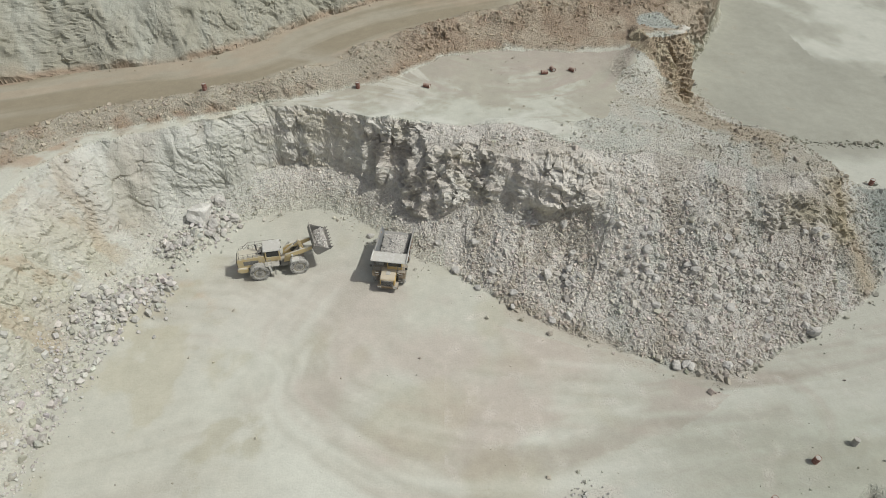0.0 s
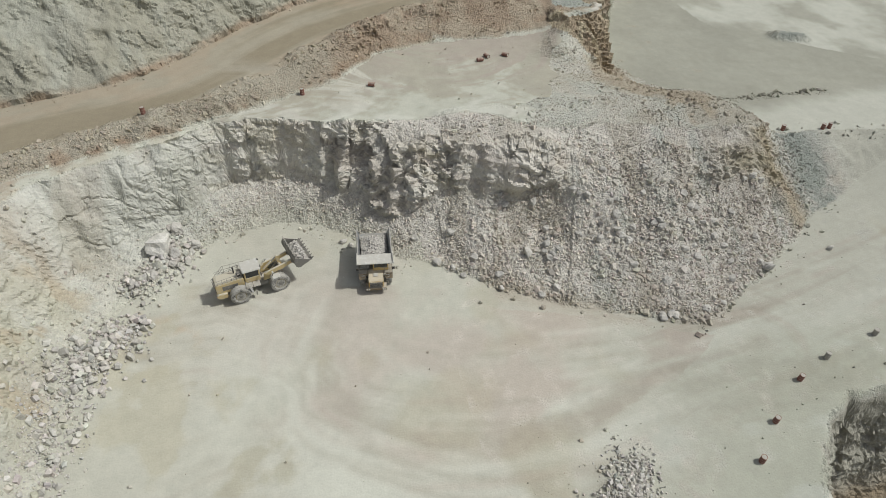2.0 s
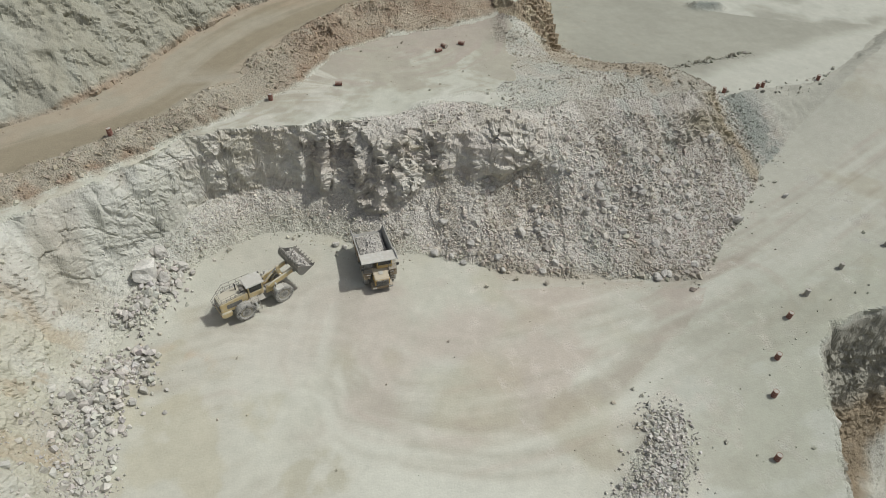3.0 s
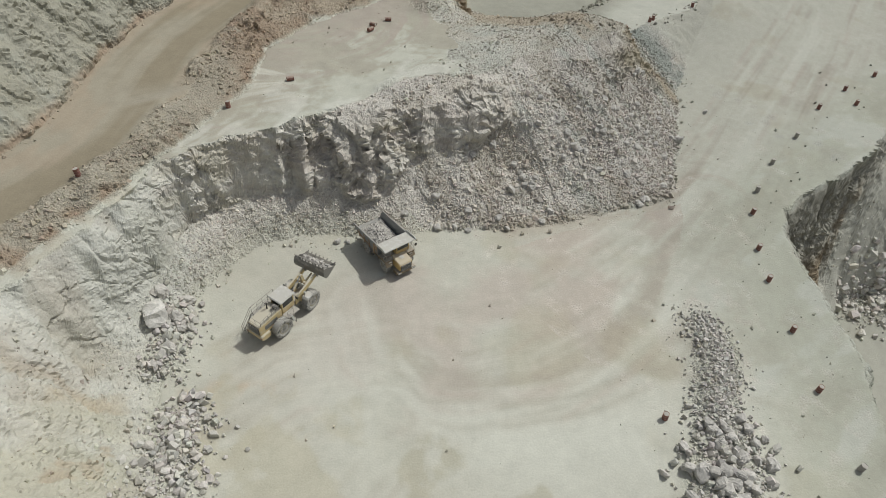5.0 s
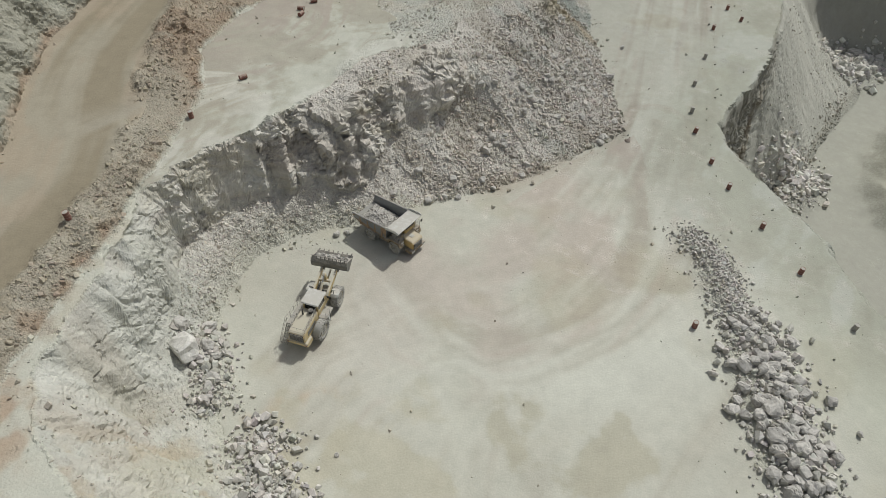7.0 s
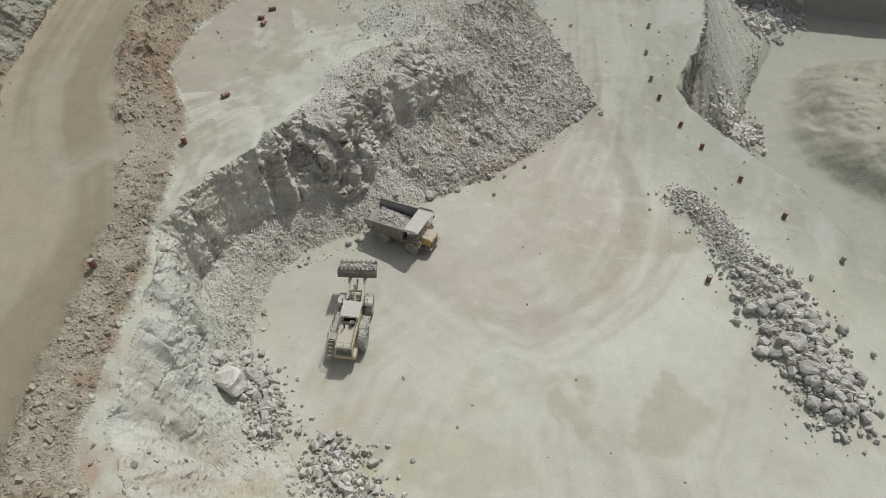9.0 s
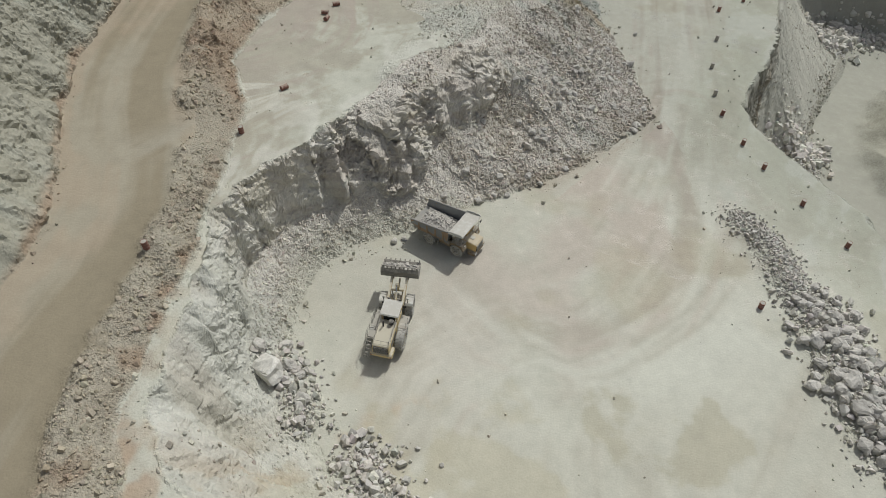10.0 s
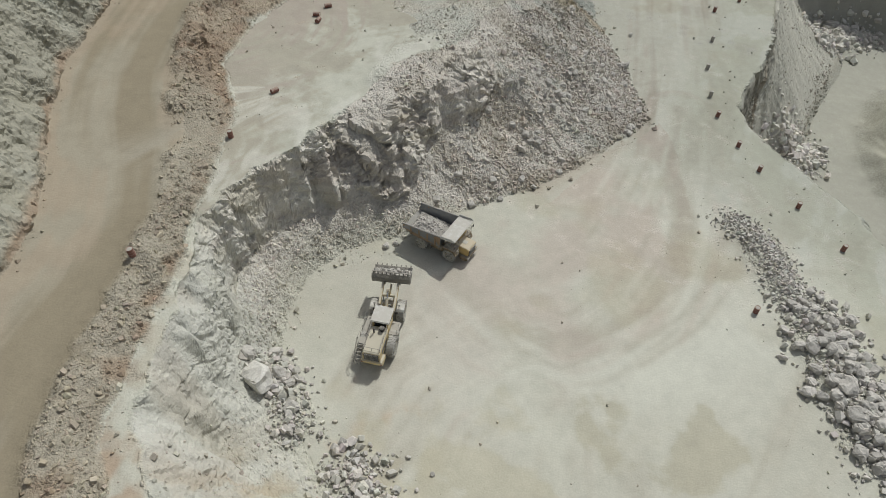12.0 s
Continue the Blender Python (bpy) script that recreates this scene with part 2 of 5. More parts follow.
    climb = np.where(inside(px, py, [(30, 89.6), (37.8, 92.2), (39, 96), (28, 95)]), 1.0, up_from / (up_from + up_to + 1e-6))
    pillar = inside(px, py, [(29.4, 95), (30, 89.4), (33, 84.8), (38.8, 85.6), (38.9, 93), (38.9, 95)])
    z = np.where(pillar, np.maximum(z, 5.8 + 8.3 * climb * ramp(px + 0.25 * (py - 89.4), 29.2, 32.2)), z)
    # the deep pit to the east
    bottom = -26.5 + 0.3 * fractal(x, y, 14, 3, 20)
    bottom = bottom + 6 * np.exp(-(((x - 88) / 27) ** 2 + ((y + 25) / 24) ** 2 + 0.25 * fractal(x, y, 12, 4, 54)) ** 4) * (1 + 0.25 * fractal(x, y, 10, 4, 55)) + 2.2 * np.exp(-(((x - 128) / 9) ** 2 + ((y - 8) / 5) ** 2)) + 2.5 * np.exp(-(((x - 70) / 6) ** 2 + ((y - 13) / 4) ** 2))
    ravel = ramp(x, 52, 60)
    qx, qy = x + (wx - x) * (1 - 0.75 * ravel) + 0.5 * ravel * fractal(x, y, 9, 2, 53), y + (wy - y) * (1 - 0.75 * ravel) + 0.8 * ravel * fractal(x, y, 9, 2, 52)
    p = rise(qx, qy, PIT_CREST, PIT_TOE, [(300, -1700)])
    p = np.where(inside(x, y, PIT_CREST), np.where(inside(x, y, PIT_TOE), 1.0, p), 0.0)
    drop = np.interp(p, (0, .04, .12, .5, .75, 1), (0, .012, .16, .62, .83, 1))
    even = ramp(x, 54, 66) * ramp(112 - x, 0, 14)
    drop = drop * (1 - even) + even * np.interp(p, (0, .06, .6, 1), (0, .04, .66, 1))
    sheer = ramp(x, 36, 41) * ramp(64 - x, 0, 7) * ramp(y, 10, 18)
    drop = drop * (1 - sheer) + sheer * np.interp(p, (0, .03, .10, .2, .4, 1), (0, .03, .34, .56, .74, 1))
    z = z + (bottom - z) * drop
    return z, dict(t=t, bank=bank, wall=wall, pit=p, near=near_d, east=east, berm=berm, crossing=crossing, pillar=pillar * (py < 93.6))


# ---- materials ----
def material(name, rough=0.8, metal=0.0):
    mat = bpy.data.materials.new(name)
    mat.use_nodes = True
    bsdf = mat.node_tree.nodes["Principled BSDF"]
    bsdf.inputs["Roughness"].default_value, bsdf.inputs["Metallic"].default_value = rough, metal
    return mat, mat.node_tree, bsdf


def node(tree, kind, **values):
    n = tree.nodes.new(kind)
    for key, value in values.items():
        n.inputs[key.replace("_", " ")].default_value = value
    return n


def soil_material():
    mat, tree, bsdf = material("soil", 0.93)
    soil = tree.nodes.new("ShaderNodeVertexColor")
    soil.layer_name = "soil"
    geo = tree.nodes.new("ShaderNodeNewGeometry")
    coarse = node(tree, "ShaderNodeTexNoise", Scale=0.9, Detail=8.0, Roughness=0.65)
    grain = node(tree, "ShaderNodeTexNoise", Scale=6.0, Detail=6.0, Roughness=0.7)
    chips = node(tree, "ShaderNodeTexVoronoi", Scale=4.2)
    grit = node(tree, "ShaderNodeTexVoronoi", Scale=9.0)
    for n in (coarse, grain, chips, grit):
        tree.links.new(geo.outputs["Position"], n.inputs["Vector"])

    def maths(op, a, b):
        n = tree.nodes.new("ShaderNodeMath")
        n.operation = op
        for k, v in enumerate((a, b)):
            if isinstance(v, (int, float)):
                n.inputs[k].default_value = v
            else:
                tree.links.new(v, n.inputs[k])
        return n.outputs[0]

    soft = maths("ADD", coarse.outputs["Fac"], grain.outputs["Fac"])
    rubbly = soil.outputs["Alpha"]
    stones = maths("ADD", chips.outputs["Distance"], maths("MULTIPLY", grit.outputs["Distance"], 0.6))
    tone = node(tree, "ShaderNodeMapRange", From_Min=0.7, From_Max=1.3, To_Min=0.92, To_Max=1.07)
    tree.links.new(soft, tone.inputs["Value"])
    cell = tree.nodes.new("ShaderNodeSeparateColor")
    tree.links.new(chips.outputs["Color"], cell.inputs[0])
    speck = maths("ADD", 1.0, maths("MULTIPLY", maths("SUBTRACT", cell.outputs[0], 0.5), maths("MULTIPLY", rubbly, 0.24)))
    mul = tree.nodes.new("ShaderNodeVectorMath")
    mul.operation = "SCALE"
    tree.links.new(soil.outputs["Color"], mul.inputs[0])
    tree.links.new(maths("MULTIPLY", tone.outputs["Result"], speck), mul.inputs["Scale"])
    tree.links.new(mul.outputs[0], bsdf.inputs["Base Color"])
    level = maths("SUBTRACT", maths("MULTIPLY", soft, maths("ADD", 0.015, maths("MULTIPLY", rubbly, 0.5))), maths("MULTIPLY", stones, maths("MULTIPLY", rubbly, 0.75)))
    bump = node(tree, "ShaderNodeBump", Strength=0.95, Distance=0.16)
    tree.links.new(level, bump.inputs["Height"])
    tree.links.new(bump.outputs["Normal"], bsdf.inputs["Normal"])
    bsdf.inputs["Specular IOR Level"].default_value = 0.15
    return mat


SOIL = soil_material()


def stone_material(name, per_object=False, dark=(0.40, 0.385, 0.345), light=(0.53, 0.51, 0.46)):
    """Broken rock, each stone of its own tone, with dust and grain."""
    mat, tree, bsdf = material(name, 0.9)
    geo = tree.nodes.new("ShaderNodeNewGeometry")
    noise_n = node(tree, "ShaderNodeTexNoise", Scale=3.5, Detail=7.0, Roughness=0.7)
    tree.links.new(geo.outputs["Position"], noise_n.inputs["Vector"])
    tone = node(tree, "ShaderNodeMapRange", To_Min=0.86, To_Max=1.10)
    spot = node(tree, "ShaderNodeMapRange", From_Min=0.3, From_Max=0.7, To_Min=0.82, To_Max=1.12)
    tree.links.new(noise_n.outputs["Fac"], spot.inputs["Value"])
    both = tree.nodes.new("ShaderNodeMath")
    both.operation = "MULTIPLY"
    tree.links.new(tone.outputs["Result"], both.inputs[0])
    tree.links.new(spot.outputs["Result"], both.inputs[1])
    mul = tree.nodes.new("ShaderNodeVectorMath")
    mul.operation = "SCALE"
    if per_object:
        info = tree.nodes.new("ShaderNodeObjectInfo")
        tree.links.new(info.outputs["Random"], tone.inputs["Value"])
        mix = tree.nodes.new("ShaderNodeValToRGB")
        mix.color_ramp.elements[0].color, mix.color_ramp.elements[1].color = (*dark, 1), (*light, 1)
        tree.links.new(noise_n.outputs["Fac"], mix.inputs["Fac"])
        tree.links.new(mix.outputs["Color"], mul.inputs[0])
    else:
        soil = tree.nodes.new("ShaderNodeVertexColor")
        soil.layer_name = "soil"
        tree.links.new(geo.outputs["Random Per Island"], tone.inputs["Value"])
        tree.links.new(soil.outputs["Color"], mul.inputs[0])
    tree.links.new(both.outputs[0], mul.inputs["Scale"])
    tree.links.new(mul.outputs[0], bsdf.inputs["Base Color"])
    bump = node(tree, "ShaderNodeBump", Strength=0.6, Distance=0.08)
    tree.links.new(noise_n.outputs["Fac"], bump.inputs["Height"])
    tree.links.new(bump.outputs["Normal"], bsdf.inputs["Normal"])
    bsdf.inputs["Specular IOR Level"].default_value = 0.15
    return mat


def worn(name, colour, dust, rough=0.55, metal=0.0, cover=0.5, scale=1.6):
    """Paint or metal under quarry dust: dust lies thicker on what faces up, and in patches."""
    mat, tree, bsdf = material(name, rough, metal)
    coords = tree.nodes.new("ShaderNodeTexCoord")
    geo = tree.nodes.new("ShaderNodeNewGeometry")
    split = tree.nodes.new("ShaderNodeSeparateXYZ")
    tree.links.new(geo.outputs["Normal"], split.inputs[0])
    patches = node(tree, "ShaderNodeTexNoise", Scale=scale, Detail=8.0, Roughness=0.7)
    tree.links.new(coords.outputs["Object"], patches.inputs["Vector"])
    up = node(tree, "ShaderNodeMapRange", From_Min=0.0, From_Max=1.0, To_Min=-0.1, To_Max=0.22)
    tree.links.new(split.outputs["Z"], up.inputs["Value"])
    add = tree.nodes.new("ShaderNodeMath")
    tree.links.new(patches.outputs["Fac"], add.inputs[0])
    tree.links.new(up.outputs["Result"], add.inputs[1])
    amount = node(tree, "ShaderNodeMapRange", From_Min=0.72 - cover * 0.5, From_Max=0.92 - cover * 0.5)
    tree.links.new(add.outputs[0], amount.inputs["Value"])
    mix = tree.nodes.new("ShaderNodeMix")
    mix.data_type = "RGBA"
    mix.inputs[6].default_value, mix.inputs[7].default_value = (*colour, 1), (*dust, 1)
    tree.links.new(amount.outputs["Result"], mix.inputs["Factor"])
    tree.links.new(mix.outputs[2], bsdf.inputs["Base Color"])
    gloss = node(tree, "ShaderNodeMapRange", To_Min=rough, To_Max=0.95)
    tree.links.new(amount.outputs["Result"], gloss.inputs["Value"])
    tree.links.new(gloss.outputs["Result"], bsdf.inputs["Roughness"])
    bump = node(tree, "ShaderNodeBump", Strength=0.25, Distance=0.01)
    tree.links.new(patches.outputs["Fac"], bump.inputs["Height"])
    tree.links.new(bump.outputs["Normal"], bsdf.inputs["Normal"])
    return mat


STONE, BOULDER = stone_material("broken_stone"), stone_material("boulder_stone", True)
WHITE_STONE = stone_material("white_boulder_stone", True, (0.54, 0.53, 0.48), (0.68, 0.66, 0.60))
DUSTY = (0.42, 0.40, 0.34)
YELLOW = worn("yellow_paint", (0.54, 0.43, 0.225), (0.49, 0.455, 0.355), 0.7, 0, 0.58)
TRUCK_YELLOW = worn("orange_yellow_paint", (0.56, 0.40, 0.16), (0.50, 0.44, 0.325), 0.7, 0, 0.55)
CHASSIS = worn("grimy_chassis_paint", (0.20, 0.15, 0.085), (0.36, 0.325, 0.26), 0.7, 0, 0.5)
WHITE_PAINT = worn("dusty_white_paint", (0.56, 0.56, 0.52), (0.47, 0.455, 0.40), 0.55, 0, 0.4)
BED_STEEL = worn("scoured_steel", (0.24, 0.25, 0.25), (0.38, 0.37, 0.33), 0.5, 0.3, 0.45)
TAN_STEEL = worn("rusty_tan_paint", (0.30, 0.21, 0.135), (0.38, 0.335, 0.26), 0.65, 0, 0.42)
IRON = worn("dark_iron", (0.05, 0.048, 0.045), (0.26, 0.245, 0.21), 0.6, 0.2, 0.35)
GREY_STEEL = worn("grey_steel", (0.20, 0.195, 0.175), (0.42, 0.40, 0.345), 0.6, 0.2, 0.55)
RUBBER = worn("dusty_rubber", (0.06, 0.058, 0.055), (0.38, 0.37, 0.33), 0.85, 0, 0.9, 2.5)
RUST = worn("rusty_drum_steel", (0.22, 0.10, 0.075), (0.36, 0.275, 0.22), 0.8, 0.1, 0.56, 3.0)
PALE_DRUM = worn("faded_drum_steel", (0.34, 0.32, 0.28), (0.44, 0.42, 0.36), 0.75, 0.1, 0.4, 3.0)
CHROME = worn("polished_rod", (0.55, 0.55, 0.53), DUSTY, 0.25, 0.9, 0.15)


def glass_material():
    mat, tree, bsdf = material("cab_glass", 0.12)
    bsdf.inputs["Base Color"].default_value = (0.02, 0.025, 0.025, 1)
    bsdf.inputs["Specular IOR Level"].default_value = 0.6
    bsdf.inputs["Coat Weight"].default_value = 0.3
    return mat


GLASS = glass_material()


# ---- the ground, one sheet ----
def steps(parts, far):
    """Grid lines: parts of (start, end, step), then ever wider steps out to far on both sides."""
    mid = np.concatenate([np.arange(a, b, s) for a, b, s in parts])
    def out(start, step, end):
        line = []
        while abs(start - end) > step:
            start += math.copysign(step, end - start)
            step *= 1.16
            line.append(start)
        return line + [end]
    return np.array(out(mid[0], parts[0][2], -far)[::-1] + list(mid) + out(mid[-1], parts[-1][2], far))


GX = steps([(-60, -46, 0.4), (-46, 26, 0.16), (26, 62, 0.22), (62, 100, 0.35), (100, 150, 0.6)], 1500)
LOW_Y = steps([(-34, 4, 0.42)], 1500)
LOW_Y = LOW_Y[LOW_Y < 3.9]
HIGH_Y = steps([(112, 150, 1.0)], 1500)
HIGH_Y = HIGH_Y[HIGH_Y > 112.2]
# between y = 4 and 112 the rows crowd together where the ground is steep
try_x, try_y = GX[::3], np.arange(4, 112.01, 0.12)
TX, TY = np.meshgrid(try_x, try_y)
fall = np.abs(np.gradient(quarry(TX, TY)[0], try_y, axis=0))
want = np.interp(TY, (4, 34, 42, 76, 84, 112), (3.0, 3.4, 4.6, 4.6, 3.6, 3.2)) * np.sqrt(1 + np.minimum(fall, 5) ** 2)
for _ in range(3):
    want = (np.roll(want, 1, 1) + want + np.roll(want, -1, 1)) / 3
share = np.cumsum(want, 0)
share = (share - share[0]) / (share[-1] - share[0])
ROWS_MID = 600
rows_mid = np.stack([np.interp(np.linspace(0, 1, ROWS_MID), share[:, k], try_y) for k in range(len(try_x))], 1)
rows_mid = np.stack([np.interp(GX, try_x, row) for row in rows_mid])
wide = lambda line: np.repeat(line[:, None], len(GX), 1)
Y = np.concatenate([wide(LOW_Y), rows_mid, wide(HIGH_Y)])
X = np.repeat(GX[None], len(Y), 0)
Z, kind = quarry(X, Y)


def cell(x, y):
    """Column and row of the ground's grid below places in plan."""
    i = np.clip(np.searchsorted(GX, x) - 1, 0, len(GX) - 2)
    low_j, high_j = np.zeros(np.shape(x), int), np.full(np.shape(x), len(Y) - 1)
    for _ in range(12):
        mid = (low_j + high_j) // 2
        below = Y[mid, i] <= y
        low_j, high_j = np.where(below, mid, low_j), np.where(below, high_j, mid)
    return i, np.clip(low_j, 0, len(Y) - 2)


def height(x, y):
    """Height of the ground at places in plan."""
    x, y = np.asarray(x, float), np.asarray(y, float)
    i, j = cell(x, y)
    u = (x - GX[i]) / (GX[i + 1] - GX[i])
    v = np.clip((y - Y[j, i]) / (Y[j + 1, i] - Y[j, i]), 0, 1)
    return (Z[j, i] * (1 - u) + Z[j, i + 1] * u) * (1 - v) + (Z[j + 1, i] * (1 - u) + Z[j + 1, i + 1] * u) * v


def slopes(x, y, z):
    """Rise of the ground to the east and to the north."""
    xu, yu, zu = (np.gradient(a, axis=1) for a in (x, y, z))
    xv, yv, zv = (np.gradient(a, axis=0) for a in (x, y, z))
    nx, ny, nz = yu * zv - zu * yv, zu * xv - xu * zv, xu * yv - yu * xv
    nz = np.where(np.abs(nz) < 1e-9, 1e-9, nz)
    return -nx / nz, -ny / nz


slope_x, slope_y = slopes(X, Y, Z)
steep = np.hypot(slope_x, slope_y)
rock = ramp(steep, 0.75, 1.5)
blob = lambda x, y, rx, ry: np.exp(-(((X - x) / rx) ** 2 + ((Y - y) / ry) ** 2) ** 2)
outcrop = np.maximum(np.maximum(blob(14.2, 61.6, 6.2, 2.5), blob(43, 57.8, 3.6, 1.8)), np.maximum(blob(50, 57.6, 1.8, 2.2), blob(35.2, 88.2, 3.4, 3.4)))
rock = np.maximum(rock * (1 - 0.85 * ramp(X, 52, 57) * ramp(Y, 45, 52) * ramp(80 - Y, 0, 5)), outcrop)
rock = rock * np.where((kind["t"] > 0) & (kind["t"] < 1), ramp(kind["t"] + 0.04 * fractal(X, Y, 2.5, 3, 97), 0.47, 0.53), 1)
shoulder = ramp(kind["t"], 0.8, 0.86) * ramp(kind["t"], 0.995, 0.95) * ramp(-X, 24, 30)
rock = np.maximum(rock, 0.75 * shoulder)
fade_out = ramp(X, 59, 67) * ramp(Y, 40, 48) * ramp(80 - Y, 0, 6)
loose = ramp(steep, 0.16, 0.45) * (1 - rock) * (1 - 0.9 * fade_out)
near_view = (X > -75) & (X < 160) & (Y > -45) & (Y < 150)
# broken rock on the steep ground: tilted blocks of three sizes, cut by gullies that run down the face
pick = (rock > 0.02) & near_view
px, py, pz = X[pick], Y[pick], Z[pick]
tilt = pz + 0.35 * px
calm = 0.45 + 0.55 * ramp(fractal(px + 9, py - pz, 5.0, 3, 27), -0.35, 0.2)
# smooth-worn rock to the west and over the road, bold buttresses in the main face
over_road = ramp(kind["wall"][pick], 0.0, 0.03)
worn_rock = np.maximum(ramp(-px, 15, 22) * (1 - 0.5 * over_road), 0.5 * over_road)
# joints run level and lean back to the west: blocks are wider than they are high
tilt = pz + 0.22 * px
crag = (1 - 0.55 * worn_rock) * 0.36 * facets(px, py, tilt * 0.9, 2.4, 40) + (1 - 0.75 * worn_rock) * 0.33 * facets(px * 0.8, py, tilt * 1.3, 1.1, 60)
crag = crag + (0.22 - 0.15 * worn_rock) * facets(px * 0.8, py, tilt * 1.5, 0.5, 80) + (0.11 - 0.075 * worn_rock) * facets(px, py, tilt, 0.24, 90)
ledge = 1 - np.abs(fractal(0.3 * px, tilt + 0.15 * py, 1.7, 3, 23)) * 2
crag = crag * calm + (1 - worn_rock) * 0.22 * ledge + (1 - worn_rock) * 0.5 * fractal(px + 0.2 * pz, 0.6 * pz, 3.4, 3, 24) + worn_rock * 0.42 * fractal(px + 0.25 * pz, py, 5.0, 4, 23)
rib = 1 - np.abs(fractal(0.8 * px - 0.62 * py, 0.22 * pz, 2.3, 3, 99)) * 2.3
crag = crag + (1 - worn_rock) * ramp(px, -11, -7) * (1 - 0.6 * ramp(px, 6, 10)) * (0.35 * rib - 0.1)
# ribs and recesses of the cliff, and the round knob that hangs over the rubble
for ax, ay, bx, by, width, out in ((-11.4, 70.6, -11, 71.8, 0.6, 0.7), (-8.8, 69.6, -8.2, 71, 0.6, 1.0), (-6.5, 68.1, -5.4, 70.6, 0.6, 1.3), (-7.6, 69.4, -7, 70.8, 0.6, -0.5), (-4.6, 67.2, -4, 69.9, 0.55, 0.9),
                                   (-2.5, 64.2, -1.7, 66.2, 0.6, 1.0), (-0.7, 62.4, 0.2, 65.4, 0.7, 1.1), (1.8, 62.3, 2.4, 65.6, 0.6, 0.8), (3.4, 63, 3.7, 65.8, 0.7, 0.6), (4.8, 63.6, 5.2, 65.4, 0.9, -0.8),
                                   (7.4, 62.2, 8, 64, 0.9, 0.7), (9.6, 61.2, 9.9, 62.6, 0.8, -0.6)):
    sway = 0.35 * fractal(pz + ax, py, 1.6, 3, 106)
    crag = crag + out * (0.75 + 0.6 * fractal(px + ax, pz, 1.4, 2, 107)) * np.exp(-(line_distance(px + sway, py, [(ax, ay), (bx, by)])[0] / width) ** 2)
knob = np.exp(-(((px - 15) / 4.2) ** 2 + ((pz - 8.6) / 2.6) ** 2) ** 2) * ramp(py, 57, 58.5) * ramp(64 - py, 0, 1)
crag = crag * (1 - 0.25 * knob) + 1.25 * knob
# slanting cracks in the worn rock
crack = np.abs(fractal(px * 0.6 + tilt * 0.8, px * 0.25 - tilt * 0.5 + py * 0.2, 2.6, 3, 98))
crag = crag - worn_rock * 0.22 * ramp(0.09 - crack, 0, 0.09)
# gullies that run slanting down the wall over the road
crag = crag * (1 - 0.2 * over_road) + over_road * 1.0 * fractal(px * 0.55 + pz * 0.4, px * 0.16 - pz * 0.1, 1.9, 4, 105)
# thin ledges along the cream-coloured slope
strata = fractal(0.18 * px + 0.1 * py, tilt * 1.3 + 0.1 * py, 1.3, 3, 100)
crag = crag + worn_rock * ramp(62 - py, 0, 6) * (1 - over_road) * (0.2 * ramp(strata, 0.0, 0.12) + 0.1 * facets(px, py, tilt * 2, 0.7, 101))
sheer = np.exp(-(((px + 13) / 4.5) ** 2 + ((py - 72) / 2.0) ** 2) ** 2)
crag = crag * (1 - 0.45 * sheer)
push = crag * rock[pick] * np.where(kind["wall"][pick] > 0, 0.95, 1.0) * np.where(kind["pit"][pick] > 0, 0.85 * ramp(kind["pit"][pick], 0.01, 0.07) * ramp(px, 112, 96) * (1 - 0.85 * ramp(px + 40 * (kind["pit"][pick] - 0.3), 60, 72)), 1.0)
size = np.sqrt(1 + steep[pick] ** 2)
VX, VY, VZ = X.copy(), Y.copy(), Z.copy()
VX[pick] -= slope_x[pick] / size * push
VY[pick] -= slope_y[pick] / size * push
VZ[pick] += push / size
loose = loose * (1 - 0.6 * (kind["bank"] > 0.02))
lump = (loose > 0.05) & near_view & (Y > 8)
VZ[lump] += loose[lump] * (0.10 * facets(X[lump], Y[lump], Z[lump], 0.7, 25) + 0.05 * facets(X[lump], Y[lump], Z[lump], 0.32, 26))
VZ += loose * near_view * ramp(Y, 4, 10) * (0.09 * fractal(X, Y, 1.1, 3, 21) + 0.12 * fractal(X, Y, 3.5, 2, 22))
# wheel ruts and scrapes on the driven ground
flat = (1 - ramp(steep, 0.08, 0.2)) * near_view
VZ += flat * 0.014 * fractal(X, Y, 1.3, 3, 24)

# ---- what the ground is made of ----
C = lambda r, g, b: np.array((r, g, b))
PALE, DUST, GREY, WHITE = C(.475, .462, .40), C(.38, .348, .292), C(.56, .522, .475), C(.585, .57, .525)
BROWN, RED, OCHRE, GREEN = C(.30, .262, .203), C(.295, .218, .158), C(.36, .315, .215), C(.355, .365, .295)
CHALK, PINK, CREAM, ROSE, SLATE, PLAIN = C(.53, .522, .46), C(.445, .392, .338), C(.45, .427, .345), C(.43, .39, .34), C(.30, .315, .285), C(.37, .36, .305)


def blend(a, b, k):
    return a * (1 - k[..., None]) + b * k[..., None]


TRACK = [(-30, 50), (-22, 50), (-13, 45), (-8, 38), (0, 34), (10, 32.5), (21, 33), (33, 35), (48, 38), (66, 42.5), (90, 48), (140, 62)]
TURN_IN = [(-10, 51), (-13, 45), (-13, 38), (-6, 32), (4, 30.5), (14, 31), (26, 35), (36, 36)]


def streaks(line, width, salt):
    """Drawn-out bands along a line of travel, -1 to 1, fading out sideways."""
    d, along = line_distance(X, Y, line)
    return fractal(d * 1.0, along * 0.06, 2.4, 4, salt) * np.exp(-(d / width) ** 2)


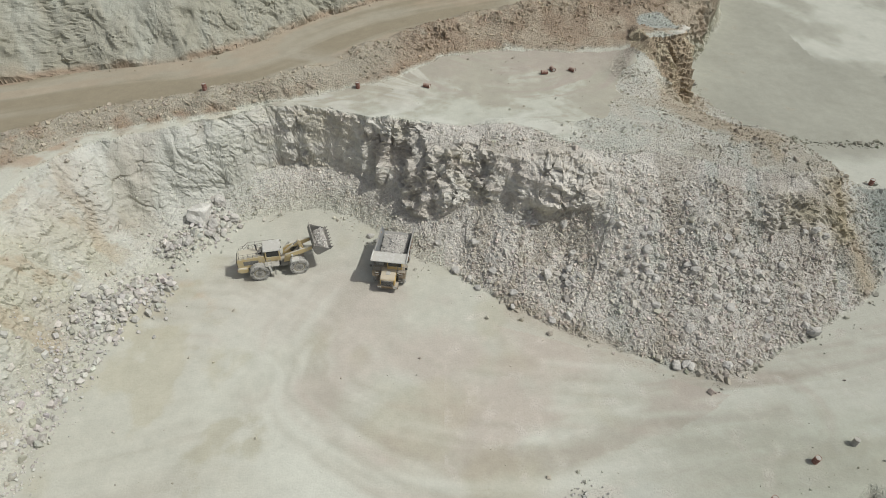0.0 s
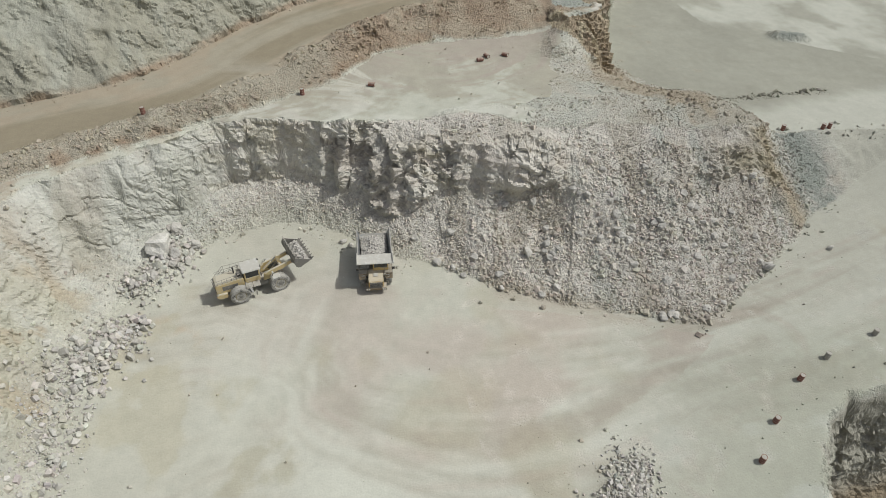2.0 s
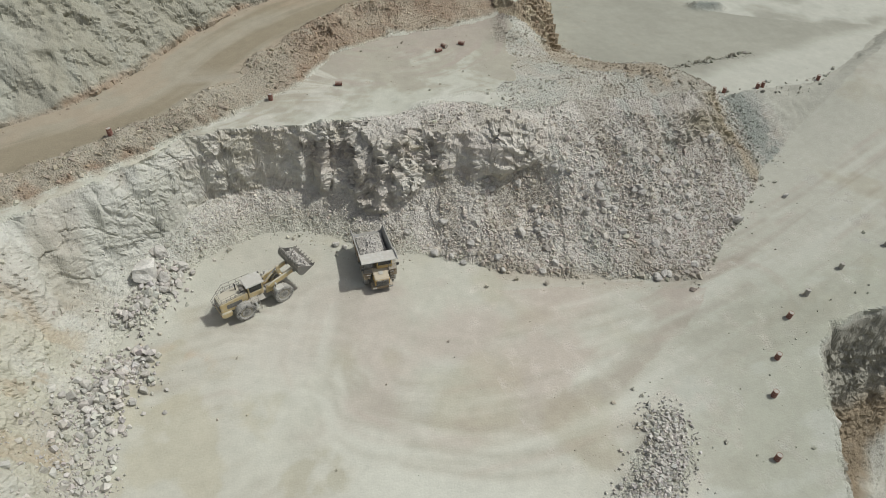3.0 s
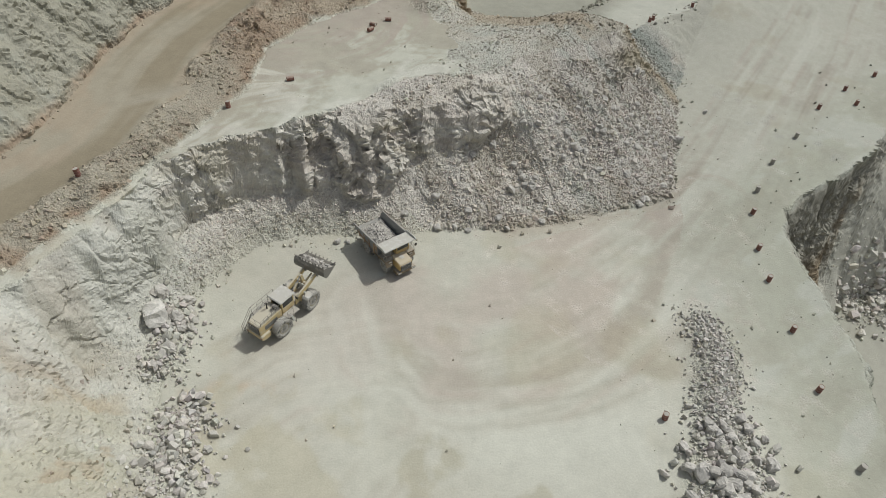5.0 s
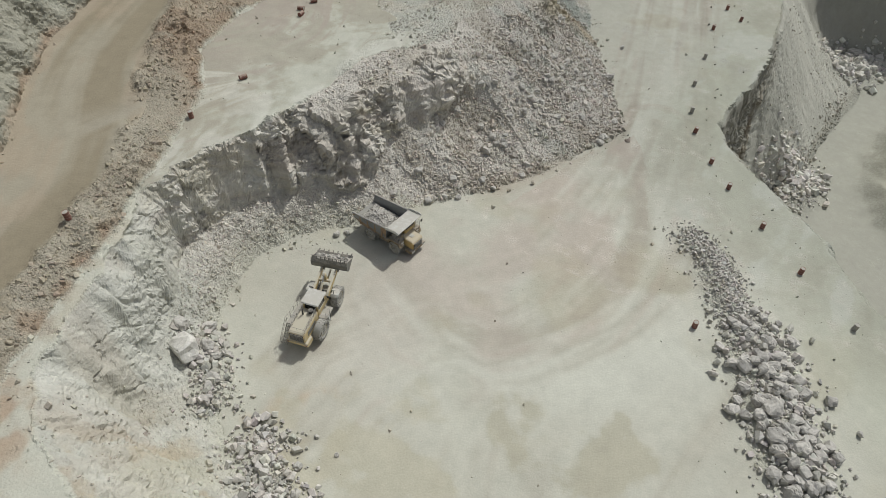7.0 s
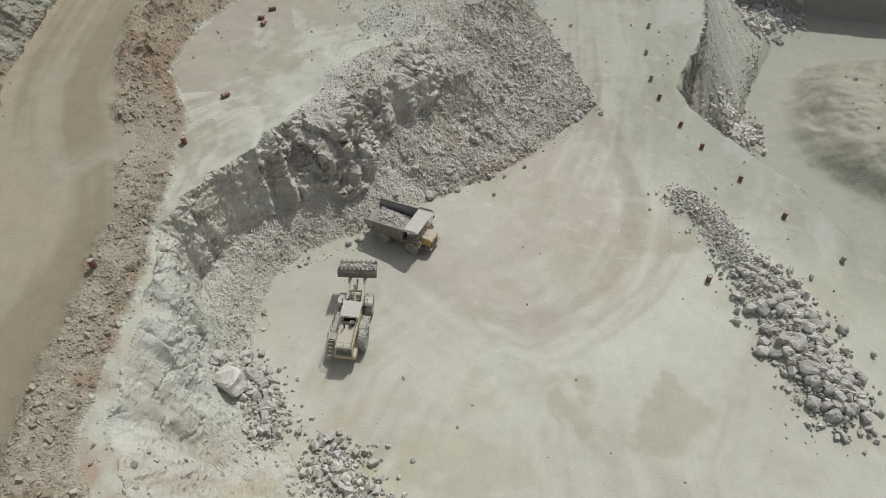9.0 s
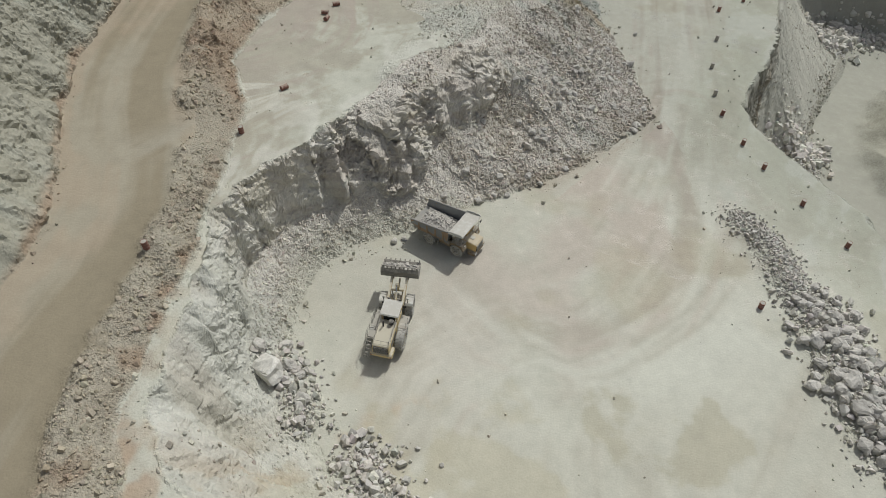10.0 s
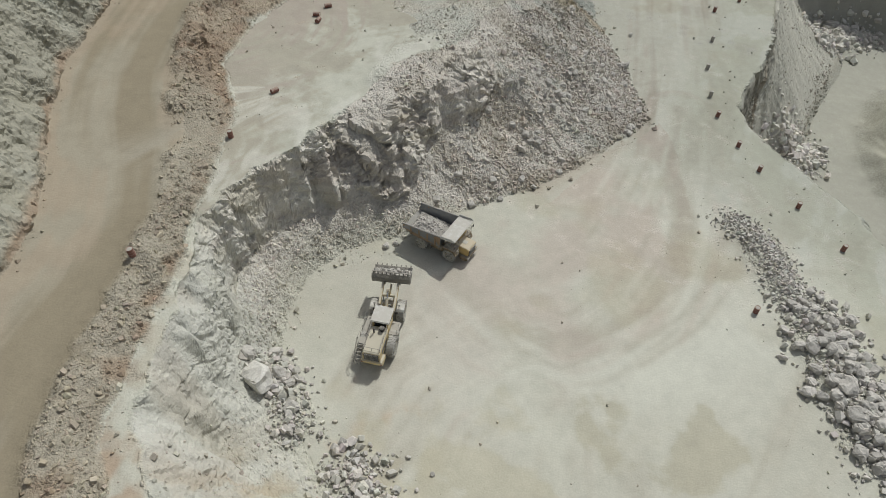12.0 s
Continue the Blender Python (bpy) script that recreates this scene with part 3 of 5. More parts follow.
cloud, patch, fine = fractal(X, Y, 18, 4, 30), fractal(X, Y, 6, 4, 31), fractal(X, Y, 1.6, 3, 32)
driven = streaks(TRACK, 8, 33) + 0.9 * streaks(TURN_IN, 7, 34) + 0.5 * streaks([(-40, 20), (-20, 26), (0, 22), (10, 6)], 12, 37)
col = blend(np.broadcast_to(PALE, X.shape + (3,)), DUST, np.clip(ramp(cloud + 0.5 * patch, -0.1, 0.7) * 0.55 + ramp(driven, 0.02, 0.3) * 0.75, 0, 1))
col = blend(col, PINK, ramp(fractal(X, Y, 13, 3, 35) + driven, 0.1, 0.6) * ramp(-np.hypot(X - 4, Y - 38), -32, -14) * 0.7)
col = blend(col, CHALK, ramp(-driven + 0.25 * cloud, 0.05, 0.35) * 0.8)
turning = [(-10, 53), (-13.8, 46), (-15.3, 42), (-13.8, 37.4), (-9.8, 32.6), (-4.6, 28.6), (3, 27.5), (13, 28.5), (24, 33), (31, 38), (20, 42), (8, 47), (0, 53)]
ox, oy = X + 1.2 * patch, Y + 1.2 * fractal(X, Y, 6, 3, 49)
rim_d = line_distance(ox, oy, turning[:9])[0]
worn_in = inside(ox, oy, turning) * ramp(rim_d, 0, 1.8)
col = blend(col, PINK * C(1.0, .99, 1.0), worn_in * ramp(patch + cloud + 0.5, -0.2, 0.6) * 0.85)
col = blend(col, DUST, worn_in * np.exp(-(rim_d / 4.5) ** 2) * ramp(fractal(rim_d, X * 0.1 + Y * 0.1, 1.6, 3, 50), -0.6, 0.3) * 0.9)
swath = np.exp(-(line_distance(X, Y, [(-22, 54), (-18, 43), (-9, 28), (2, 17)])[0] / 6.5) ** 2) * (1 - worn_in)
col = blend(col, CHALK, swath * ramp(patch + 0.5, 0, 0.7) * 0.95)
# wheel lanes: pairs of pressed lines beside the lines of travel
for line, offsets, salt in ((TRACK, (1.2, 3.0, 5.4, 7.0), 91), (TURN_IN, (0.8, 2.6, 4.4), 92), ([(-8, 50), (-2, 43), (8, 39), (22, 38), (40, 40), (66, 46), (100, 54)], (0.9, 2.8, 4.6), 93), ([(-17, 52), (-19, 44), (-14, 34), (-2, 27), (8, 24)], (1.0, 2.9), 94)):
    d_line, along_line = line_distance(X + 0.35 * patch, Y + 0.35 * cloud, line)
    for k, off in enumerate(offsets):
        press = np.exp(-((d_line - off) / 0.42) ** 2) * ramp(fractal(along_line, d_line * 0.5, 7, 3, salt + k), -0.15, 0.4)
        col = blend(col, (DUST, CHALK * 1.04, PINK)[k % 3], press * 0.5)
col = blend(col, C(.475, .435, .385), np.exp(-(((X + 8) / 17) ** 2 + ((Y - 50) / 13) ** 2) ** 2) * ramp(patch + cloud, -0.7, 0.4) * 0.6)
stain = lambda x, y, r, salt: ramp(1 - np.hypot(X - x, (Y - y) * 0.8) / r + 0.8 * fractal(X, Y, 3, 4, salt), 0.25, 0.6)
col = blend(col, OCHRE * 0.93, np.maximum(stain(-18.8, 33.3, 4.6, 51), stain(-16.6, 23.8, 5, 52)) * 0.42)
col = blend(col, RED * 1.5, np.exp(-(line_distance(X, Y, [(-31, 53.4), (-27.5, 52), (-24.5, 48.5)])[0] / 0.7) ** 2) * ramp(fine, -0.4, 0.3) * 0.55)
col = blend(col, OCHRE * 1.1, stain(-28, 42, 9, 53) * 0.35)
col = blend(col, OCHRE, ramp(fractal(X, Y, 9, 3, 36), 0.28, 0.6) * 0.30)
col = blend(col, GREEN * 1.14, ramp(X - 1.1 * Y, -14, 4) * ramp(40 - Y, 0, 8) * 0.5)
apron = ramp(X - 0.75 * Y, -8, 2) * ramp(38 - Y, 0, 5) * ramp(X, 0, 12)
scraped = fractal(X * 0.45 + 0.2 * Y, Y * 1.2, 4.5, 4, 95)
col = blend(col, C(.50, .50, .445), apron * ramp(scraped, 0.05, 0.4) * 0.8)
col = blend(col, C(.375, .365, .30), apron * ramp(-scraped + 0.3 * fine, 0.08, 0.45) * 0.6)
bench = ramp(kind["t"], 0.985, 1.0)
face = ramp(kind["t"] + 0.03 * fine, 0.0, 0.05) * (1 - bench)
dusty_toe = np.where(X < 2, ramp(kind["t"] + 0.12 * patch, 0.05, 0.42), 1.0)
face = face * dusty_toe
col = blend(col, GREY, face)
bright = face * ramp(patch + 0.3 * fine + 0.25, -0.35, 0.3)
col = blend(col, WHITE, bright * rock * ramp(-X, -24, 8) * 0.4)
west = ramp(-X + 2 * patch, 17, 27)
col = blend(col, C(.45, .445, .40), face * west * 0.85)
col = blend(col, WHITE * 0.95, bright * west * 0.55)
col = blend(col, C(.43, .42, .37), face * west * ramp(fractal(X * 0.7 + Y * 0.9, X * 0.25 - Y * 0.2, 2.6, 4, 64), 0.1, 0.45) * 0.7)
col = blend(col, C(.40, .345, .275), face * west * ramp(fractal(X, Y, 4.5, 3, 65), 0.22, 0.5) * 0.3)
col = blend(col, CREAM, face * ramp(-X, 33, 38) * ramp(60 - Y, 0, 6) * ramp(patch, -0.4, 0.3) * 0.8)
col = blend(col, C(.40, .335, .25), face * ramp(-X, 33, 38) * ramp(62 - Y, 0, 5) * ramp(fractal(X, Y, 2.6, 4, 104), 0.16, 0.42) * 0.7)
col = blend(col, C(.46, .41, .35), face * rock * ramp(X, -18, -12) * ramp(24 - X, 0, 6) * ramp(fractal(X, Y + 0.5 * Z, 3.2, 4, 63), 0.12, 0.4) * 0.6)
seam = fractal(0.2 * X + 0.1 * Y, Z + 0.22 * X, 1.5, 4, 102)
hard = face * rock * (1 - west)
col = blend(col, C(.45, .395, .355), hard * ramp(seam + 0.4 * patch, 0.0, 0.4) * 0.6)
col = blend(col, C(.43, .385, .305), hard * ramp(-seam + 0.5 * fine, 0.12, 0.5) * 0.6)
col = blend(col, C(.38, .345, .31), hard * ramp(fractal(X, Y + Z, 2.0, 4, 103), 0.2, 0.45) * 0.5)
col = blend(col, ROSE, face * ramp(fractal(X, Y, 5, 4, 38), 0.12, 0.45) * 0.45)
chute = fractal(X * 1.5, Y * 0.4 - X * 0.15, 3.5, 4, 56)
col = blend(col, C(.43, .39, .335), face * (1 - rock) * ramp(chute, 0.0, 0.4) * ramp(X, -2, 10) * 0.75)
col = blend(col, SLATE * 1.3, face * (1 - rock) * ramp(-chute + 0.2 * fine, 0.15, 0.5) * ramp(X, 10, 24) * 0.5)
toe_d = line_distance(X, Y, TOE)[0]
col = blend(col, C(.40, .355, .295), np.exp(-(toe_d / 1.8) ** 2) * ramp(X, 3, 9) * ramp(31 - X, 0, 6) * ramp(patch + fine * 0.6, -0.5, 0.3) * 0.8)
col = blend(col, C(.34, .305, .25), face * blob(46.5, 57.5, 3.4, 3.2) * ramp(patch + fine, -0.5, 0.2) * 0.8)
col = blend(col, C(.41, .345, .255), face * np.exp(-(line_distance(X + 0.5 * fine, Y, [(49, 61), (53.5, 52)])[0] / 2.0) ** 2) * 0.9)
col = blend(col, SLATE, face * ramp(X, 52, 57) * ramp(64 - X, -2, 5) * ramp(fine + patch, -0.9, 0.2))
col = blend(col, PALE * 0.9, face * ramp(X, 61, 67))
col = blend(col, OCHRE * 0.95, face * rock * ramp(X, 38, 46) * 0.5)
# bench top: whitish pad, swept in arcs; beige plain to the east with a bright road beyond
far_x, far_y = X - 10 + 1.5 * patch, Y - 95 + 1.5 * cloud
swept = fractal(np.hypot(far_x, far_y) * 2.2, np.arctan2(far_y, far_x) * 2.5, 1.8, 4, 39, 0.65) * ramp(fractal(X, Y, 8, 2, 57), -0.5, 0.3)
pad_c = bench * (kind["bank"] <= 0.02)
col = blend(col, PALE * C(.78, .75, .72), pad_c * ramp(X, 34, 26))
col = blend(col, CHALK * C(.97, 1.0, 1.0), pad_c * ramp(X, 34, 26) * ramp(patch + 0.5 * fine - 0.05 * (Y - 76), -0.1, 0.5) * 0.6)
col = blend(col, PINK * 0.82, pad_c * ramp(swept + 0.3 * patch + 0.03 * (Y - 82), -0.15, 0.35) * 0.95)
fan_r, fan_a = np.hypot(X - 2, Y - 77.5), np.arctan2(Y - 77.5, X - 2)
fan = fractal(fan_a * 9 + 0.05 * fan_r, fan_r * 0.12, 1.0, 3, 46) * ramp(fan_r, 2.5, 6) * ramp(fan_r, 14, 9) * ramp(fan_a, 1.2, 1.9)
col = blend(col, DUST * 0.95, pad_c * ramp(fan, 0.0, 0.35) * 0.7)
col = blend(col, CHALK * C(1.0, .98, .98), pad_c * ramp(-fan, 0.05, 0.4) * 0.7)
crest_d = line_distance(X, Y, CREST)[0]
smear = fractal(X * 0.45 + Y * 0.15, Y * 1.1 - X * 0.3, 2.4, 4, 68)
col = blend(col, WHITE * C(1.0, 1.01, 1.0), pad_c * ramp(X, 32, 24) * ramp(smear + 0.55 * np.exp(-(crest_d / 3.5) ** 2), 0.08, 0.42) * ramp(crest_d, 12, 5) * 0.5)
col = blend(col, PLAIN * (1 + 0.1 * patch[..., None]), pad_c * ramp(1 - kind["east"], 0.05, 0.5))
col = blend(col, GREY, bench * ramp(kind["east"] * (1 - kind["east"]), 0.02, 0.12) * 0.9)
col = blend(col, RED * 1.15, bench * ramp(kind["east"] * (1 - kind["east"]), 0.02, 0.12) * ramp(patch, 0.0, 0.4) * 0.7)
col = blend(col, CHALK, pad_c * inside(X, Y, [(64, 150), (65, 124), (65, 115.5), (66, 106), (68, 101), (71.5, 98.6), (75, 96.8), (81, 93.6), (87, 89.8), (95.5, 85), (200, 50), (300, 200)]) * ramp(fractal(X, Y, 9, 4, 47), -0.5, 0.15))
col = blend(col, CHALK, pad_c * ramp(X, 44, 52) * ramp(73 - Y + 0.12 * (X - 50) + patch, -2, 2) * 0.9)
strip = bench * (kind["bank"] <= 0.05) * ramp(-X, 19, 25)
col = blend(col, blend(np.broadcast_to(C(.50, .49, .425), col.shape), C(.40, .36, .29), ramp(patch + fine, -0.1, 0.5) * 0.6), strip * 0.9)
col = blend(col, C(.385, .345, .285), strip * ramp(line_distance(X, Y, CREST)[0] + 0.6 * fine + 0.3 * patch, 0.6, 1.6) * ramp(X, -46, -42) * 0.85)
col = blend(col, RED * 1.25, np.maximum(strip, 0.9 * bench * (kind["bank"] < 0.3)) * blob(-45.5, 62.5, 4.5, 5) * ramp(fine + patch, -0.6, 0.2) * 0.8)
road = ramp(kind["bank"], 0.93, 1.0) * bench * (X < 58) * (1 - ramp(kind["berm"], 0.15, 0.5))
ridge = bench * inside(X + 1.5 * fine + 3 * patch, Y + 1.5 * fine, [(16, 63.5), (19, 70), (23, 76), (26, 82), (30, 88), (34, 93), (39, 91), (42, 84), (47, 76), (52, 68), (61, 63.5), (44, 56), (26, 55)])
col = blend(col, blend(np.broadcast_to(C(.485, .46, .405), col.shape), C(.40, .365, .30), ramp(fractal(X, Y, 4, 4, 48) + 0.02 * (X - 38), -0.1, 0.4) * 0.7), ridge)
col = blend(col, SLATE * 1.4, ridge * ramp(fractal(X, Y, 6, 3, 62), 0.1, 0.4) * 0.4)
earthy = np.exp(-(line_distance(X + 1.5 * patch, Y + 1.5 * fine, [(39, 87), (34.5, 82), (33, 77), (36, 71.5), (41, 67)])[0] / 3.0) ** 2)
col = blend(col, C(.385, .325, .245), bench * ramp(earthy + 0.35 * fine + 0.2 * patch, 0.25, 0.7) * 0.8)
col = blend(col, CREAM, bench * rock * ramp(X, 36, 40) * ramp(Y, 93, 96))
grey_heap = blob(35.0, 96.6, 3.6, 2.8)
pillar_c = kind["pillar"] * 0.8
bank_c = ramp(kind["bank"] + 0.08 * fine, 0.02, 0.2) * bench * (X < 58)
col = blend(col, C(.33, .29, .232), bank_c)
col = blend(col, C(.40, .37, .305), bank_c * ramp(-X, 4, 16) * ramp(patch + fine * 0.4, -0.5, 0.2) * 0.5)
red_band = np.maximum(np.exp(-((kind['bank'] - 0.22) / 0.26) ** 2), np.maximum(ramp(X, -10, 0), ramp(-X, 33, 38)) * 0.9)
col = blend(col, RED, bank_c * red_band * ramp(patch + fine * 0.5 + 0.010 * (X + 10), -0.2, 0.4) * 0.8)
col = blend(col, C(.37, .315, .245), bank_c * ramp(X, -8, 2) * ramp(fractal(X, Y, 5, 3, 61) + 0.25 * fine + 0.02 * (X - 12), -0.1, 0.35) * 0.8)
col = blend(col, C(.335, .345, .315), bench * ramp(grey_heap + 0.25 * fine, 0.35, 0.6))
col = blend(col, blend(np.broadcast_to(C(.36, .29, .21), col.shape), C(.44, .375, .275), ramp(fine + patch, -0.3, 0.5)), bench * ramp(pillar_c + 0.2 * fine, 0.35, 0.6) * (steep > 0.1))
far_d, far_along = line_distance(X, Y, ROAD_FAR)
lanes = fractal(far_d, far_along * 0.05, 3.0, 4, 44)
road_col = blend(np.broadcast_to(BROWN * 0.98, col.shape), DUST * 0.98, ramp(lanes + 0.5 * cloud, -0.2, 0.3))
road_col = road_col * C(.92, .90, .85)
road_col = blend(road_col, RED * 1.35, ramp(lanes - 0.5 * patch, 0.15, 0.5) * 0.3)
col = blend(col, road_col, road * (kind["wall"] <= 0))
col = blend(col, C(.35, .315, .255), bench * kind['crossing'] * ramp(fractal(X * 0.35 + Y * 1.2, Y * 0.2, 1.2, 3, 58), -0.6, 0.3))
over = ramp(kind["wall"], 0.0, 0.02)
col = blend(col, blend(np.broadcast_to(C(.395, .378, .315), col.shape), CREAM * 0.84, ramp(patch + 0.4 * cloud - 0.010 * (X + 30), -0.3, 0.5) * 0.75) * 0.82, over)
col = blend(col, C(.37, .37, .325), over * ramp(fractal(X * 0.5 + Y * 0.3, X * 0.35 - Y * 0.15, 2.2, 4, 66), 0.05, 0.45) * 0.6)
col = blend(col, C(.36, .295, .225), over * ramp(fractal(X, Y, 7, 3, 67) - 0.012 * (X + 30), 0.1, 0.5) * 0.6)
col = blend(col, RED * 1.05, (kind["wall"] > 0) * np.exp(-((kind["wall"] - 0.010) / 0.014) ** 2) * ramp(patch + 0.4 * fine, -0.5, 0.2) * 0.8)
pit = ramp(kind["pit"], 0.0, 0.04)
low = ramp(kind["pit"], 0.9, 1.0)
col = blend(col, blend(np.broadcast_to(C(.30, .24, .17), col.shape), C(.37, .35, .30), np.maximum(ramp(patch + fine * .5, .0, .6), ramp(kind['pit'], 0.28, 0.14))), pit * (1 - low) * np.maximum(ramp(kind["pit"], 0.06, 0.14), ramp(Y, 20, 26)))
col = blend(col, C(.53, .512, .45) * (1 + 0.16 * fractal(X * 1.6, Y * 0.5, 3, 4, 69)[..., None]), pit * (1 - low) * ramp(X + 4 * patch + 45 * (kind["pit"] - 0.28), 60, 69) * ramp(X, 130, 118))
col = blend(col, C(.40, .385, .335), pit * (1 - low) * ramp(X, 116, 124))
col = blend(col, PALE * 0.92, low)
mound = np.exp(-(((X - 88) / 28) ** 2 + ((Y + 25) / 24) ** 2) ** 2)
col = blend(col, C(.44, .42, .345), low * ramp(mound, 0.1, 0.5) * 0.85)
bedded = fractal(X * 0.25, Y * 1.4 + 0.3 * X, 2.2, 4, 59)
col = blend(col, C(.33, .31, .25), low * ramp(mound, 0.1, 0.4) * ramp(bedded + 0.02 * (X - 96), 0.0, 0.4) * 0.35)
split_d = line_distance(X + 0.6 * fine, Y + 0.6 * fine, [(63, -16), (68, -17.5), (72, -16.5), (77, -19), (83, -18.5)])[0]
col = blend(col, C(.17, .155, .12), low * np.exp(-(split_d / 0.35) ** 2) * 0.8)
col = blend(col, SLATE, blob(79.5, 97, 4, 2.0) * ramp(fine + 0.6, 0, 0.5))
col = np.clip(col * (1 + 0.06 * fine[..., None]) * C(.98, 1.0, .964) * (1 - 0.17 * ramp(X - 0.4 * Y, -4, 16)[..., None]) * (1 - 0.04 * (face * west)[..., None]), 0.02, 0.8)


def grid_mesh(name, vx, vy, vz, colours, rubbly):
    rows, cols = vx.shape
    me = bpy.data.meshes.new(name)
    idx = np.arange(rows * cols).reshape(rows, cols)
    quads = np.stack([idx[:-1, :-1], idx[:-1, 1:], idx[1:, 1:], idx[1:, :-1]], -1).reshape(-1, 4)
    me.vertices.add(rows * cols)
    me.vertices.foreach_set("co", np.stack([vx, vy, vz], -1).astype(np.float32).ravel())
    me.loops.add(quads.size)
    me.loops.foreach_set("vertex_index", quads.astype(np.int32).ravel())
    me.polygons.add(len(quads))
    me.polygons.foreach_set("loop_start", np.arange(0, quads.size, 4, dtype=np.int32))
    me.update(calc_edges=True)
    me.polygons.foreach_set("use_smooth", (rubbly[:-1, :-1] < 0.2).ravel())
    attr = me.color_attributes.new("soil", "FLOAT_COLOR", "POINT")
    attr.data.foreach_set("color", np.concatenate([colours, rubbly[..., None]], -1).astype(np.float32).ravel())
    return me


pit_fan = pit * (1 - low) * ramp(X, 60, 68)
rough_part = np.clip((1 - 0.45 * pit_fan) * (np.maximum(np.maximum(rock * 0.42, loose), face * 0.9 * (1 - rock) * (1 - 0.85 * fade_out)) * (1 - 0.5 * west) + strip * 0.1 + np.where(bank_c > 0.1, 0.6, 0) * (1 - road) + ridge + 0.12), 0, 1)
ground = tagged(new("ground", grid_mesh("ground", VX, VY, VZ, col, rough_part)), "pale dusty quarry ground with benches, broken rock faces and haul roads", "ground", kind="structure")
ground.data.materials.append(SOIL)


# ---- stones ----
def stone_shape(seed, points, squash=0.75):
    """An angular broken stone about 1 m across: the hull of a skewed block's corners with some broken off."""
    rnd = random.Random(seed)
    bm = bmesh.new()
    lean_x, lean_y = rnd.uniform(-0.3, 0.3), rnd.uniform(-0.3, 0.3)
    for k in range(8):
        corner = [(1 if k >> b & 1 else -1) * rnd.uniform(0.62, 1.0) for b in range(3)]
        if rnd.random() < 0.4:
            corner[rnd.randrange(3)] *= 0.35
        bm.verts.new(((corner[0] + lean_x * corner[2]) * 0.43, (corner[1] + lean_y * corner[2]) * 0.37, corner[2] * 0.43 * squash))
    for _ in range(points - 8):
        v = Vector((rnd.gauss(0, 1), rnd.gauss(0, 1), rnd.gauss(0, 1))).normalized()
        bm.verts.new((v.x * 0.49, v.y * 0.43, v.z * 0.49 * squash))
    hull = bmesh.ops.convex_hull(bm, input=bm.verts)
    loose_v = {g for g in hull["geom_interior"] + hull["geom_unused"] if isinstance(g, bmesh.types.BMVert)}
    bmesh.ops.delete(bm, geom=list(loose_v), context="VERTS")
    bmesh.ops.triangulate(bm, faces=bm.faces)
    bm.verts.index_update()
    verts = np.array([v.co for v in bm.verts])
    faces = np.array([[v.index for v in f.verts] for f in bm.faces])
    bm.free()
    return verts, faces


PEBBLES = [stone_shape(100 + k, 8, 0.75) for k in range(14)]
STONES = [stone_shape(200 + k, 14, 0.8) for k in range(16)]


def turns(count, rng):
    """Random turns, as matrices."""
    q = rng.normal(size=(count, 4))
    q /= np.linalg.norm(q, axis=1, keepdims=True)
    w, x, y, z = q.T
    return np.stack([1 - 2 * (y * y + z * z), 2 * (x * y - z * w), 2 * (x * z + y * w), 2 * (x * y + z * w), 1 - 2 * (x * x + z * z), 2 * (y * z - x * w),
                     2 * (x * z - y * w), 2 * (y * z + x * w), 1 - 2 * (x * x + y * y)], -1).reshape(-1, 3, 3)


def rubble(name, places, sizes, tones, label, mat, seed=5, bed=None):
    """Uncounted stones as one mesh: places and tones (n x 3), sizes (n)."""
    rng = np.random.default_rng(seed)
    shape_of = rng.integers(0, 14, len(sizes))
    all_v, all_f, all_c, base = [], [], [], 0
    if bed:
        all_v, all_f, all_c, base = [bed[0]], [bed[1]], [np.tile(tones.mean(0), (len(bed[0]), 1))], len(bed[0])
    for big in (False, True):
        for k in range(14):
            sel = (shape_of == k) & ((sizes > 0.55) == big)
            n = int(sel.sum())
            if not n:
                continue
            verts, faces = (STONES if big else PEBBLES)[k]
            stretch = sizes[sel][:, None] * rng.uniform(0.75, 1.25, (n, 3))
            v = np.einsum("nij,vj->nvi", turns(n, rng) * stretch[:, None, :], verts) + places[sel][:, None, :]
            all_v.append(v.reshape(-1, 3))
            all_f.append((faces[None] + base + np.arange(n)[:, None, None] * len(verts)).reshape(-1, 3))
            all_c.append(np.repeat(tones[sel], len(verts), 0))
            base += n * len(verts)
    v, f, c = np.concatenate(all_v), np.concatenate(all_f), np.concatenate(all_c)
    me = bpy.data.meshes.new(name)
    me.vertices.add(len(v))
    me.vertices.foreach_set("co", v.astype(np.float32).ravel())
    me.loops.add(f.size)
    me.loops.foreach_set("vertex_index", f.astype(np.int32).ravel())
    me.polygons.add(len(f))
    me.polygons.foreach_set("loop_start", np.arange(0, f.size, 3, dtype=np.int32))
    me.update(calc_edges=True)
    me.polygons.foreach_set("use_smooth", np.zeros(len(f), bool))
    attr = me.color_attributes.new("soil", "FLOAT_COLOR", "POINT")
    attr.data.foreach_set("color", np.concatenate([c, np.ones((len(c), 1))], 1).astype(np.float32).ravel())
    me.materials.append(mat)
    return tagged(new(name, me), label, "rubble", kind="stuff")


def at(grid, x, y):
    """A value of the ground's grid at places in plan."""
    i, j = cell(x, y)
    return grid[j, i]


